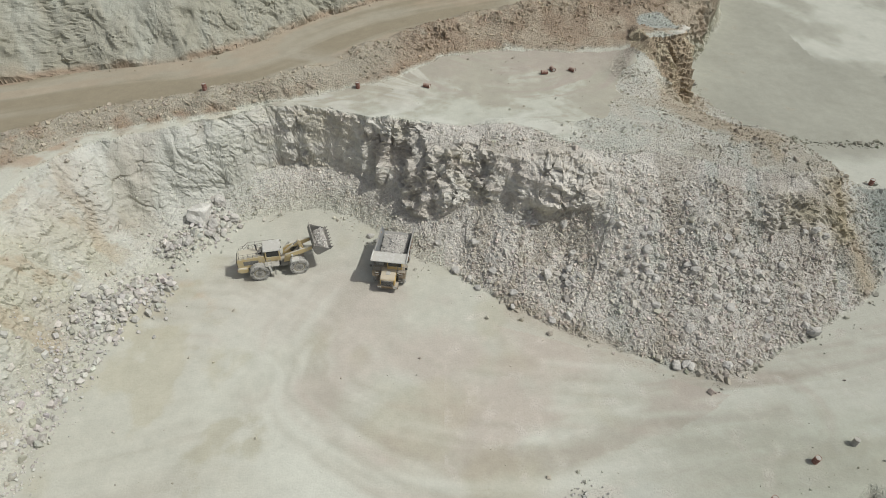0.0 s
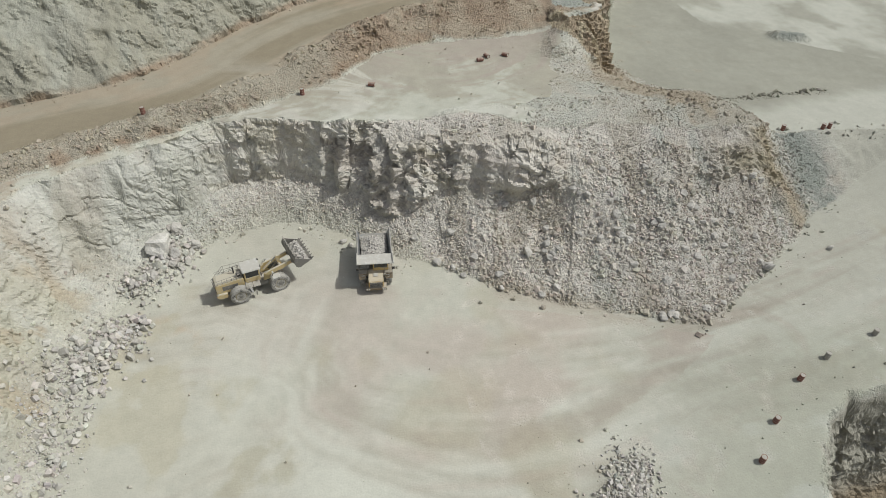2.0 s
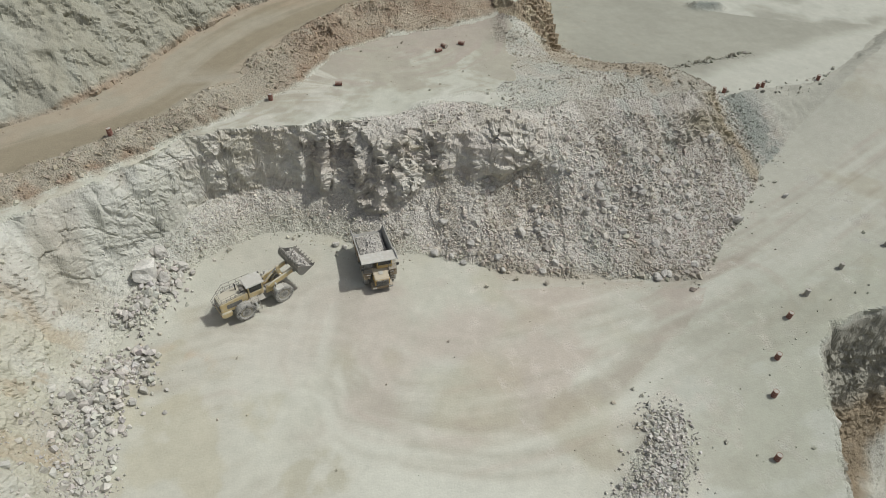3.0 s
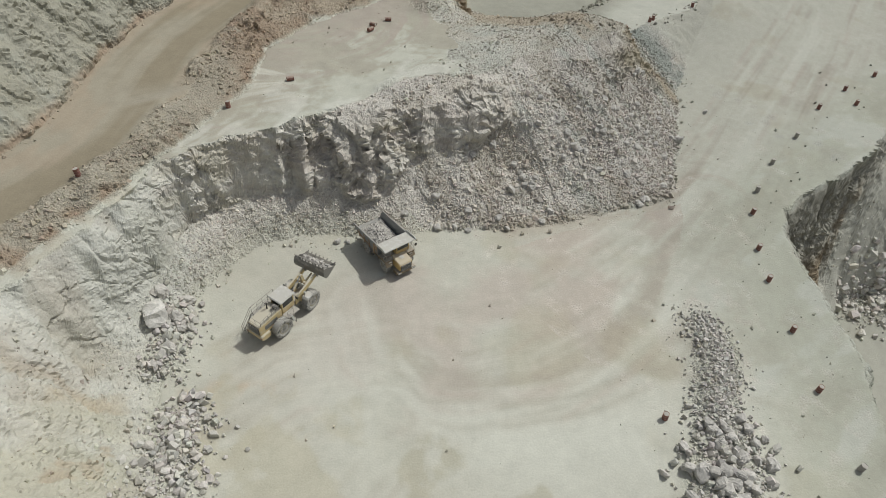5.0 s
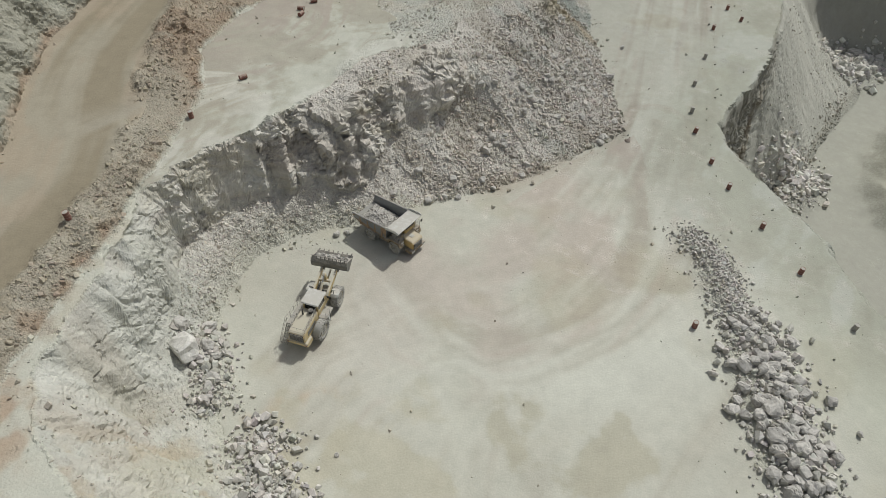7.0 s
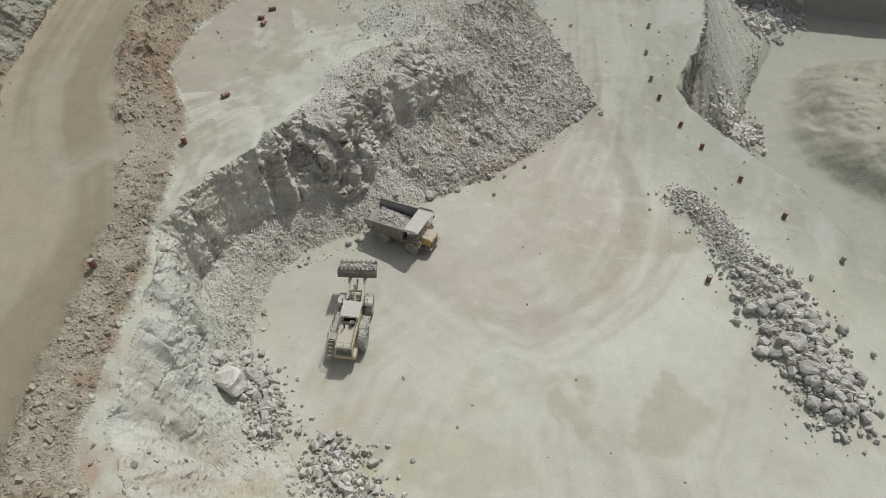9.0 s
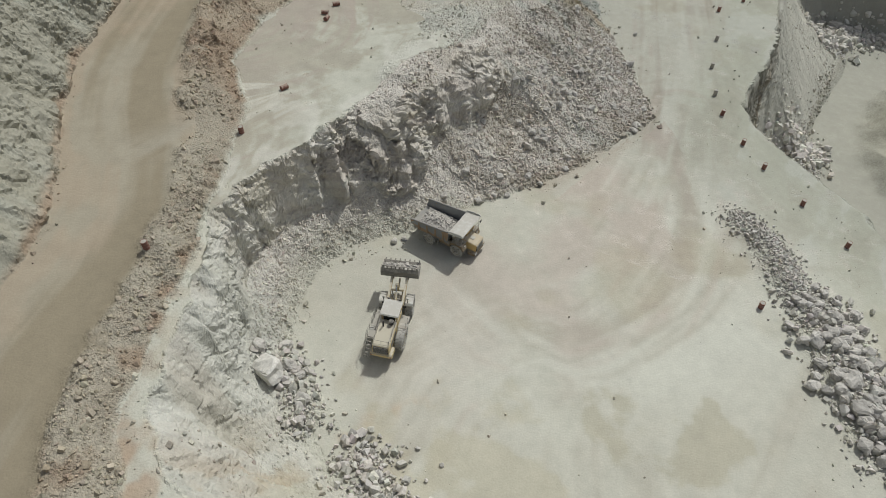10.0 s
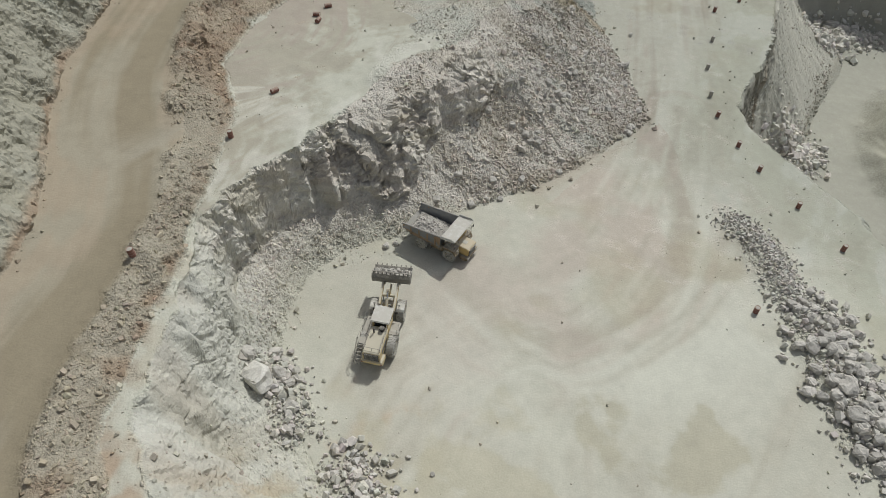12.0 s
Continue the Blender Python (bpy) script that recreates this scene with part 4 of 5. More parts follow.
def scatter(box, per_metre, chance, low, high, power, seed, sink=0.2, pale=1.0, own=None):
    """Places, sizes and tones of stones in a box of the plan; chance(x, y): from 0 to 1."""
    rng = np.random.default_rng(seed)
    x0, x1, y0, y1 = box
    n = int((x1 - x0) * (y1 - y0) * per_metre)
    x, y = rng.uniform(x0, x1, n), rng.uniform(y0, y1, n)
    keep = rng.uniform(0, 1, n) < chance(x, y)
    x, y = x[keep], y[keep]
    s = np.minimum(low * rng.uniform(1e-4, 1, len(x)) ** (-1.0 / power), high)
    gx, gy, gz = at(VX, x, y), at(VY, x, y), at(VZ, x, y)
    steep_here = at(rock, x, y) > 0.3
    x, y = np.where(steep_here, gx, x), np.where(steep_here, gy, y)
    z = np.where(steep_here, gz, height(x, y)) + s * (0.35 - sink)
    tone = (at(col, x, y) if own is None else 0.08 * at(col, x, y) + 0.92 * own) * pale * rng.uniform(0.86, 1.10, (len(x), 1)) * (1 + rng.normal(0, 0.018, (len(x), 3))) * C(1.025, 1.0, .985) * 1.02
    return np.stack([x, y, z], -1), s, np.clip(tone, 0.03, 0.7)


def near_line(line, width):
    return lambda x, y: np.exp(-(line_distance(x, y, line)[0] / width) ** 2)


HEAP = C(.49, .483, .44)
CLUMPS = lambda x, y, s, salt: ramp(fractal(x, y, s, 3, salt), -0.45, 0.25)
OCHRE_BANK = near_line([(49, 61), (53.5, 52)], 1.8)
big_stones = []


def lay(name, label, sets, seed, limit=9.0):
    """Lays sets of stones as one mesh, and keeps those over the limit for boulders of their own."""
    p, s, c = (np.concatenate([part_set[k] for part_set in sets]) for k in range(3))
    large = s > limit
    big_stones.extend(zip(p[large], s[large], c[large]))
    rubble(name, p[~large], s[~large], c[~large], label, STONE, seed)


in_face = lambda x, y, a, b: (at(kind["t"], x, y) > a) * (at(kind["t"], x, y) < b)
lay("muck_pile_rubble", "grey blasted rock rubble on the muck pile slope", [
    scatter((-4, 60, 38, 66), 24, lambda x, y: in_face(x, y, 0.012, 0.9) * (1 - at(rock, x, y)) * ramp(x, -4, 8) * ramp(60 - x, 0, 10) * (1 - OCHRE_BANK(x, y)) * (0.25 + 0.75 * CLUMPS(x * 1.6, y * 0.5 - x * 0.2, 3, 71)), 0.15, 0.5, 2.3, 1, 0.28, 1.0),
    scatter((-2, 56, 38, 62), 6.0, lambda x, y: in_face(x, y, 0.0, 0.72) * (1 - at(rock, x, y)) * ramp(x, -2, 8) * ramp(56 - x, 0, 8) * (1 - OCHRE_BANK(x, y)) * CLUMPS(x * 1.4, y * 0.6, 4, 72), 0.28, 1.2, 3.0, 2, 0.3, 1.0),
    scatter((20, 56, 38, 60), 1.0, lambda x, y: in_face(x, y, 0.0, 0.55) * CLUMPS(x, y, 4, 73), 0.34, 1.2, 3.2, 3, 0.25)], 11, 0.95)
lay("talus_rubble", "small grey talus stones under the rock face", [
    scatter((-34, 2, 52, 72), 22, lambda x, y: ramp(at(kind["t"], x, y) + 0.12 * fractal(x, y, 3, 3, 86), -0.02, 0.22) * in_face(x, y, 0.001, 0.75) * (1 - at(rock, x, y)) * (0.1 + 0.9 * CLUMPS(x, y, 3, 74)) * ramp(x, -32, -22), 0.13, 0.5, 2.4, 4, 0.28, 1.0),
    scatter((-31, 0, 50, 67), 5, lambda x, y: np.exp(-(line_distance(x, y, TOE)[0] / 2.6) ** 2) * CLUMPS(x, y, 2.5, 89), 0.10, 0.55, 2.0, 44, 0.2, 1.1),
    scatter((-46, -4, 46, 74), 2.0, lambda x, y: in_face(x, y, 0.1, 0.5) * CLUMPS(x, y, 3, 75) * 0.5, 0.16, 0.9, 2.2, 5),
    scatter((0, 30, 52, 70), 6.0, lambda x, y: in_face(x, y, 0.83, 0.99) * CLUMPS(x, y, 2.5, 76) * (1 - ramp(x, 6, 8) * ramp(21 - x, 0, 2) * ramp(65 - y, 0, 1)), 0.14, 0.6, 2.4, 6, 0.3),
    scatter((-44, -33, 10, 58), 4.0, lambda x, y: in_face(x, y, 0.0, 0.6) * CLUMPS(x, y, 3, 77) * ramp(48 - y, -6, 3), 0.18, 1.0, 2.0, 7),
    scatter((-50, -18, 46, 76), 3.0, lambda x, y: 0.6 * at(strip, x, y) * ramp(x, -46, -42) * CLUMPS(x, y, 2, 88), 0.12, 0.6, 2.0, 10),
    scatter((-44, -33, 40, 62), 2.0, lambda x, y: in_face(x, y, 0.1, 1.0) * CLUMPS(x, y, 2, 78), 0.14, 0.7, 2.0, 8),
    scatter((-36, 60, 36, 66), 1.2, lambda x, y: np.exp(-(line_distance(x, y, TOE)[0] / 1.6) ** 2) * CLUMPS(x, y, 2, 79), 0.12, 0.7, 1.8, 9)], 12, 1.1)
lay("dumped_rock_rubble", "heap of grey broken rock dumped beside the pit road", [
    scatter((3, 18, 12, 29), 55, near_line([(15.2, 24.8), (12.3, 20.9), (8.5, 19), (5.2, 17.4)], 1.6), 0.17, 0.55, 2.4, 20, 0.05, 1.0, HEAP),
    scatter((-14, 9, 4, 22), 22, near_line([(3.4, 15), (-1.5, 12), (-6, 10.2), (-9.5, 8.4)], 2.5), 0.28, 1.35, 2.2, 21, 0.05, 1.0, HEAP),
    scatter((-16, 20, -4, 30), 0.9, near_line([(15, 26), (4, 16.5), (-11, 9)], 4.5), 0.1, 0.5, 1.6, 22)], 13, 1.15)
lay("side_heap_rubble", "heap of grey broken rock at the foot of the face", [
    scatter((-39, -29, 42, 54), 24, near_line([(-32.2, 50.6), (-34.8, 47)], 2.1), 0.24, 0.95, 2.3, 25, 0.05, 1.0, HEAP),
    scatter((-44, -33, 20, 47), 16, near_line([(-36.6, 44), (-37, 36), (-38, 29), (-39, 20)], 2.4), 0.17, 0.9, 2.2, 26, 0.2, 1.0, HEAP),
    scatter((-35, -22, 54, 68), 16, near_line([(-26.6, 63.2), (-28.2, 60), (-31, 57.4)], 1.5), 0.24, 0.95, 2.2, 27, 0.05, 1.0, HEAP)], 14, 1.05)
lay("road_bank_rubble", "brown and grey rubble along the haul road bank", [
    scatter((-56, 40, 54, 106), 16, lambda x, y: (1 - at(kind["crossing"], x, y)) * ramp(at(kind["bank"], x, y), 0.03, 0.15) * np.exp(-(np.maximum(at(kind["near"], x, y) - 1.2, 0) / 2.2) ** 2) * np.where(at(kind["bank"], x, y) > 0.999, 0.0 + (at(kind["near"], x, y) < 1.5), 1) * (0.2 + 0.8 * CLUMPS(x, y, 3, 80)), 0.11, 0.6, 2.3, 30, 0.25, 1.12),
    scatter((-48, 40, 58, 100), 12, lambda x, y: (1 - at(kind["crossing"], x, y)) * ramp(at(kind["bank"], x, y), 0.02, 0.1) * (at(kind["bank"], x, y) < 0.98) * CLUMPS(x, y, 2.5, 81), 0.10, 0.55, 2.3, 31, 0.25, 1.12),
    scatter((-60, 30, 74, 114), 2.0, lambda x, y: np.exp(-((line_distance(x, y, ROAD_FAR)[0]) / 0.8) ** 2), 0.10, 0.5, 2.4, 32, 0.3)], 15, 1.0)
lay("ridge_rubble", "grey and ochre slabby rubble on the ridge", [
    scatter((14, 62, 54, 94), 9, lambda x, y: at(ridge, x, y) * (0.2 + 0.8 * CLUMPS(x, y, 3, 85)), 0.11, 0.5, 2.4, 34, 0.3),
    scatter((18, 62, 56, 96), 6, lambda x, y: ramp(at(kind["east"] * (1 - kind["east"]), x, y), 0.02, 0.15) * CLUMPS(x, y, 3, 82), 0.14, 0.6, 2.3, 35, 0.25),
    scatter((34, 46, 80, 96), 9, near_line([(40.2, 92), (40, 87), (37.5, 83)], 1.5), 0.12, 0.8, 2.2, 39, 0.2),
    scatter((16, 48, 56, 74), 4, lambda x, y: np.exp(-(line_distance(x, y, [(18, 66), (32, 68), (44, 64)])[0] / 4.0) ** 2) * CLUMPS(x, y, 3, 83), 0.14, 0.8, 2.3, 36, 0.3),
    scatter((49, 76, 72, 82), 9, near_line([(51, 77.6), (57, 77), (64, 77.5), (73, 78)], 0.7), 0.13, 0.8, 2.1, 38),
    scatter((44, 84, 58, 74), 2, lambda x, y: np.exp(-(line_distance(x, y, CREST)[0] / 1.4) ** 2) * 0.6, 0.15, 0.8, 2.0, 37)], 16, 1.2)
lay("pit_rubble", "pale rubble heaps on the deep pit floor", [
    scatter((56, 112, -34, 6), 0.12, lambda x, y: (at(kind["pit"], x, y) > 0.99) * ramp(at(mound, x, y), 0.15, 0.6) * CLUMPS(x, y, 4, 87), 0.25, 1.0, 2.4, 43),
    scatter((58, 84, 6, 24), 9, near_line([(66, 16), (71, 13), (75, 11)], 4.0), 0.35, 1.6, 2.3, 40, 0.1, 1.2, HEAP),
    scatter((72, 112, 8, 26), 3, lambda x, y: ramp(at(kind["pit"], x, y), 0.8, 0.97) * np.where(at(kind["pit"], x, y) > 0.999, 0.06, 1), 0.25, 0.9, 2.4, 41),
    scatter((54, 122, 6, 32), 1.2, lambda x, y: (at(kind["pit"], x, y) > 0.08) * (at(kind["pit"], x, y) < 0.97) * CLUMPS(x, y, 4, 96), 0.12, 0.5, 2.2, 48, 0.25),
    scatter((114, 140, -4, 20), 6, near_line([(120, 12), (128, 8), (133, 2)], 4.5), 0.4, 2.0, 2.2, 42, 0.1, 1.2, HEAP)], 17)
lay("floor_pebbles", "scattered small stones on the dusty floor", [
    scatter((-36, 60, 4, 62), 0.14, lambda x, y: (at(kind["t"], x, y) <= 0) * (at(kind["pit"], x, y) <= 0) * CLUMPS(x, y, 9, 84), 0.07, 0.35, 2.4, 45, 0.1),
    scatter((18, 100, 8, 42), 0.2, lambda x, y: (at(kind["pit"], x, y) <= 0) * near_line([(18, 12), (32, 27), (48, 33), (90, 36)], 5)(x, y), 0.1, 0.5, 2.2, 46, 0.1),
    scatter((-15, 34, 72, 92), 0.25, lambda x, y: at(pad_c, x, y), 0.08, 0.4, 2.2, 47, 0.1)], 18)


# ---- boulders, each a thing ----
def stone_mesh(k, shape):
    me = bpy.data.meshes.new("boulder")
    bm = bmesh.new()
    verts = [bm.verts.new(v) for v in shape[0]]
    for f in shape[1]:
        bm.faces.new([verts[i] for i in f])
    bmesh.ops.subdivide_edges(bm, edges=bm.edges, cuts=2, use_grid_fill=True)
    for _ in range(1):
        bmesh.ops.smooth_vert(bm, verts=bm.verts, factor=0.38, use_axis_x=True, use_axis_y=True, use_axis_z=True)
    bm.normal_update()
    co = np.array([v.co for v in bm.verts])
    rough_by = 0.04 * facets(*co.T, 0.33, 500 + 10 * k) + 0.025 * facets(*co.T, 0.14, 501 + 10 * k)
    for v, push_out in zip(bm.verts, rough_by):
        v.co += v.normal * float(push_out)
    bm.to_mesh(me)
    bm.free()
    me.materials.append(BOULDER)
    return me


BOULDERS = [stone_mesh(k, stone_shape(300 + k, 24, 0.85)) for k in range(12)] + [stone_mesh(12, stone_shape(341, 15, 1.15))]
BOULDERS[12].materials[0] = WHITE_STONE


def boulder(x, y, z, size, turn, k, label="angular grey boulder lying among the rubble"):
    ob = tagged(new("boulder", BOULDERS[12 if size > 3.3 else k % 12]), label, "boulder", "boulders of the quarry")
    ob.matrix_world = pose(x, y, z, (turn * 37) % 50 - 25, (turn * 53) % 50 - 25, turn) @ Matrix.Diagonal((size, size * (0.85 + 0.3 * ((turn * 7) % 10) / 10), size * 0.85, 1))
    return ob


big_stones.sort(key=lambda item: -item[1])
for n, (p, s, c) in enumerate(big_stones[:230]):
    boulder(p[0], p[1], p[2], s, n * 47 % 360, n)
if len(big_stones) > 230:
    rest = big_stones[230:]
    rubble("rubble_blocks", np.array([p for p, s, c in rest]), np.array([s for p, s, c in rest]), np.array([c for p, s, c in rest]), "larger broken rock blocks among the rubble", STONE, 19)
# the boulders that stand out
for n, (x, y, size, label) in enumerate((
        (13.9, 52.6, 1.4, "large pale boulder resting on the rubble slope"), (43.0, 46.2, 1.7, "large dark boulder at the foot of the muck pile"),
        (6.0, 52.2, 0.9, "rounded boulder at the edge of the rubble"), (3.4, 55.0, 1.2, "pale boulder at the toe of the slope"), (5.0, 53.6, 0.9, "pale boulder at the toe of the slope"),
        (-27.0, 65.2, 1.7, "grey boulder perched on the rock face"), (-28.8, 62.25, 3.5, "huge white boulder leaning at the foot of the face"), (-27.2, 61.6, 1.7, "white boulder at the foot of the face"),
        (-25.0, 63.6, 1.5, "grey boulder at the foot of the face"), (-27.4, 60.4, 1.3, "grey boulder at the foot of the face"), (-29.6, 58.6, 1.5, "white boulder at the foot of the face"),
        (-29.2, 44.3, 0.55, "small rock lying on the dusty floor"), (-28.7, 46.9, 0.5, "small rock lying on the dusty floor"), (-7.3, 61.0, 0.95, "grey boulder at the toe behind the truck"), (-6.4, 60.2, 0.8, "grey boulder at the toe behind the truck"),
        (7.3, 16.1, 1.4, "isolated pale boulder beside the rock heap"), (7.2, 13.4, 1.0, "isolated grey boulder beside the rock heap"), (9.8, 49.2, 0.8, "small rock at the toe of the slope"),
        (-0.5, 15.4, 1.9, "large rounded grey boulder on the dumped rock heap"), (-4.5, 12.1, 2.1, "large rounded grey boulder on the dumped rock heap"), (-7.4, 11.3, 2.0, "large pale boulder on the dumped rock heap"),
        (-0.8, 9.6, 1.7, "large grey boulder at the edge of the dumped rock heap"), (0.7, 18.1, 1.2, "pale boulder at the edge of the dumped rock heap"), (-4.8, 15.0, 1.4, "pale boulder at the edge of the dumped rock heap"),
        (53.4, 47.8, 0.9, "small rock lying on the haul road"), (132, 9, 3.2, "large white boulder on the far rubble heap"))):
    boulder(x, y, float(height(x, y)) + size * 0.2, size, 31 + n * 67, n + 3, label)


RIM = worn("dusty_rim", (0.22, 0.19, 0.12), (0.38, 0.365, 0.31), 0.7, 0, 0.7, 2.0)


# ---- building parts ----
def part(name, bm, mat, parent, label="", smooth=False):
    """Links a bmesh as one mesh under a thing or a part."""
    bmesh.ops.recalc_face_normals(bm, faces=bm.faces)
    me = bpy.data.meshes.new(name)
    bm.to_mesh(me)
    bm.free()
    me.materials.append(mat)
    if smooth:
        me.polygons.foreach_set("use_smooth", np.ones(len(me.polygons), bool))
    ob = new(name, me)
    ob.parent = parent
    return tagged(ob, label)


def box(x0, x1, y0, y1, z0, z1, bevel=0.03, bm=None, m=None):
    bm = bm or bmesh.new()
    made = bmesh.ops.create_cube(bm, size=1, matrix=(m or Matrix()) @ Matrix.Translation(((x0 + x1) / 2, (y0 + y1) / 2, (z0 + z1) / 2)) @ Matrix.Diagonal((x1 - x0, y1 - y0, z1 - z0, 1)))
    if bevel:
        edges = {e for v in made["verts"] for e in v.link_edges}
        bmesh.ops.bevel(bm, geom=list(edges), offset=min(bevel, 0.45 * min(x1 - x0, y1 - y0, z1 - z0)), segments=2, affect="EDGES")
    return bm


def prism(outline, y0, y1, bevel=0.0, bm=None, taper=1.0):
    """An outline in x and z, drawn out from y0 to y1."""
    bm = bm or bmesh.new()
    a = [bm.verts.new((x, y0, z)) for x, z in outline]
    b = [bm.verts.new((x, y1, z)) for x, z in outline]
    faces = [bm.faces.new(a), bm.faces.new(b[::-1])]
    for k in range(len(a)):
        faces.append(bm.faces.new((a[k], b[k], b[k - 1], a[k - 1])))
    if bevel:
        bmesh.ops.bevel(bm, geom=list({e for f in faces for e in f.edges}), offset=bevel, segments=2, affect="EDGES")
    return bm


def rod(points, radius, bm=None, sides=8, m=None):
    """A round bar through the points."""
    bm = bm or bmesh.new()
    for a, b in zip(points[:-1], points[1:]):
        a, b = Vector(a), Vector(b)
        turn = (b - a).to_track_quat("Z", "Y").to_matrix().to_4x4()
        bmesh.ops.create_cone(bm, cap_ends=True, segments=sides, radius1=radius, radius2=radius, depth=(b - a).length + radius * 0.6,
                              matrix=(m or Matrix()) @ Matrix.Translation((a + b) / 2) @ turn)
    return bm


def lathe(profile, sides=32, bm=None, m=None):
    """Turns a profile of (radius, y) about the y axis."""
    bm, m = bm or bmesh.new(), m or Matrix()
    rings = []
    for r, y in profile:
        rings.append([bm.verts.new(m @ Vector((r * math.cos(2 * math.pi * k / sides), y, r * math.sin(2 * math.pi * k / sides)))) for k in range(sides)])
    for a, b in zip(rings[:-1], rings[1:]):
        for k in range(sides):
            bm.faces.new((a[k], a[(k + 1) % sides], b[(k + 1) % sides], b[k]))
    bm.faces.new(rings[0][::-1])
    bm.faces.new(rings[-1])
    return bm


def wheel(parent, x, y, radius, width, m=None, lugs=24, side=1):
    """A tyre with lugs, its rim and hub; side: which way the hub looks along y."""
    m = (m or Matrix()) @ Matrix.Translation((x, y, radius))
    w = width / 2
    tyre_bm = lathe([(radius * 0.56, -w * 0.8), (radius * 0.72, -w), (radius * 0.90, -w * 0.96), (radius * 0.97, -w * 0.8), (radius * 0.97, w * 0.8),
                     (radius * 0.90, w * 0.96), (radius * 0.72, w), (radius * 0.56, w * 0.8)], 36, None, m)
    for k in range(lugs):
        a = 2 * math.pi * k / lugs
        for s in (-1, 1):
            turn = m @ pose(0, 0, 0, 0, math.degrees(a + s * 0.5 * math.pi / lugs), 0)
            box(-radius * 0.055, radius * 0.055, min(0, s * w * 0.98), max(0, s * w * 0.98), radius * 0.93, radius * 1.0, 0, tyre_bm, turn @ pose(0, 0, 0, 0, 0, s * 14))
    tyre = part("tyre", tyre_bm, RUBBER, parent, "dust-covered black rubber tyre with deep lugs")
    face_y = side * w
    rim = part("rim", lathe([(radius * 0.57, face_y * 0.78), (radius * 0.55, face_y * 0.86), (radius * 0.46, face_y * 0.80), (radius * 0.30, face_y * 0.45), (radius * 0.20, face_y * 0.5)][::side], 28, None, m), RIM, tyre, "dust-grey steel rim")
    hub = lathe([(radius * 0.22, face_y * 0.45), (radius * 0.21, face_y * 0.8), (radius * 0.13, face_y * 0.9)][::side], 18, None, m)
    for k in range(10):
        a = 2 * math.pi * k / 10
        rod([(radius * 0.38 * math.cos(a), face_y * 0.58, radius * 0.38 * math.sin(a)), (radius * 0.38 * math.cos(a), face_y * 0.72, radius * 0.38 * math.sin(a))], radius * 0.025, hub, 6, m)
    part("hub", hub, GREY_STEEL, tyre)
    return tyre


def railing(points, height_up, parent, m=None, lanes=2, every=0.7, name="handrail"):
    """Posts and bars over a line of feet."""
    bm = bmesh.new()
    for k in range(1, lanes + 1):
        rod([(x, y, z + height_up * k / lanes) for x, y, z in points], 0.024, bm, 6, m)
    for a, b in zip(points[:-1], points[1:]):
        a, b = Vector(a), Vector(b)
        n = max(1, round((b - a).length / every))
        for k in range(n + 1):
            p = a.lerp(b, k / n)
            rod([p, p + Vector((0, 0, height_up))], 0.022, bm, 6, m)
    return part(name, bm, GREY_STEEL, parent, "thin steel handrail")


def ladder(x, y0, y1, z0, z1, parent, m=None, lean=0.0):
    bm = bmesh.new()
    for y in (y0, y1):
        rod([(x, y, z0), (x + lean, y, z1)], 0.028, bm, 6, m)
    n = max(2, round((z1 - z0) / 0.3))
    for k in range(n):
        f = (k + 0.5) / n
        box(x + lean * f - 0.07, x + lean * f + 0.07, y0, y1, z0 + (z1 - z0) * f - 0.015, z0 + (z1 - z0) * f + 0.015, 0, bm, m)
    return part("ladder", bm, GREY_STEEL, parent)


def louvre(parent, x, y0, y1, z0, z1, count, facing=1, m=None, lean=0.0):
    """A dark grille with slats across it."""
    bm = box(min(x, x - 0.06 * facing), max(x, x - 0.06 * facing), y0, y1, z0, z1, 0.0, None, m)
    grille = part("grille", bm, IRON, parent, "black radiator grille")
    for k in range(count):
        z = z0 + (z1 - z0) * (k + 0.5) / count
        part("slat", box(min(x, x + 0.05 * facing), max(x, x + 0.05 * facing), y0 + 0.03, y1 - 0.03, z - (z1 - z0) / count * 0.22, z + (z1 - z0) / count * 0.22, 0.008, None, m), GREY_STEEL, grille)
    return grille


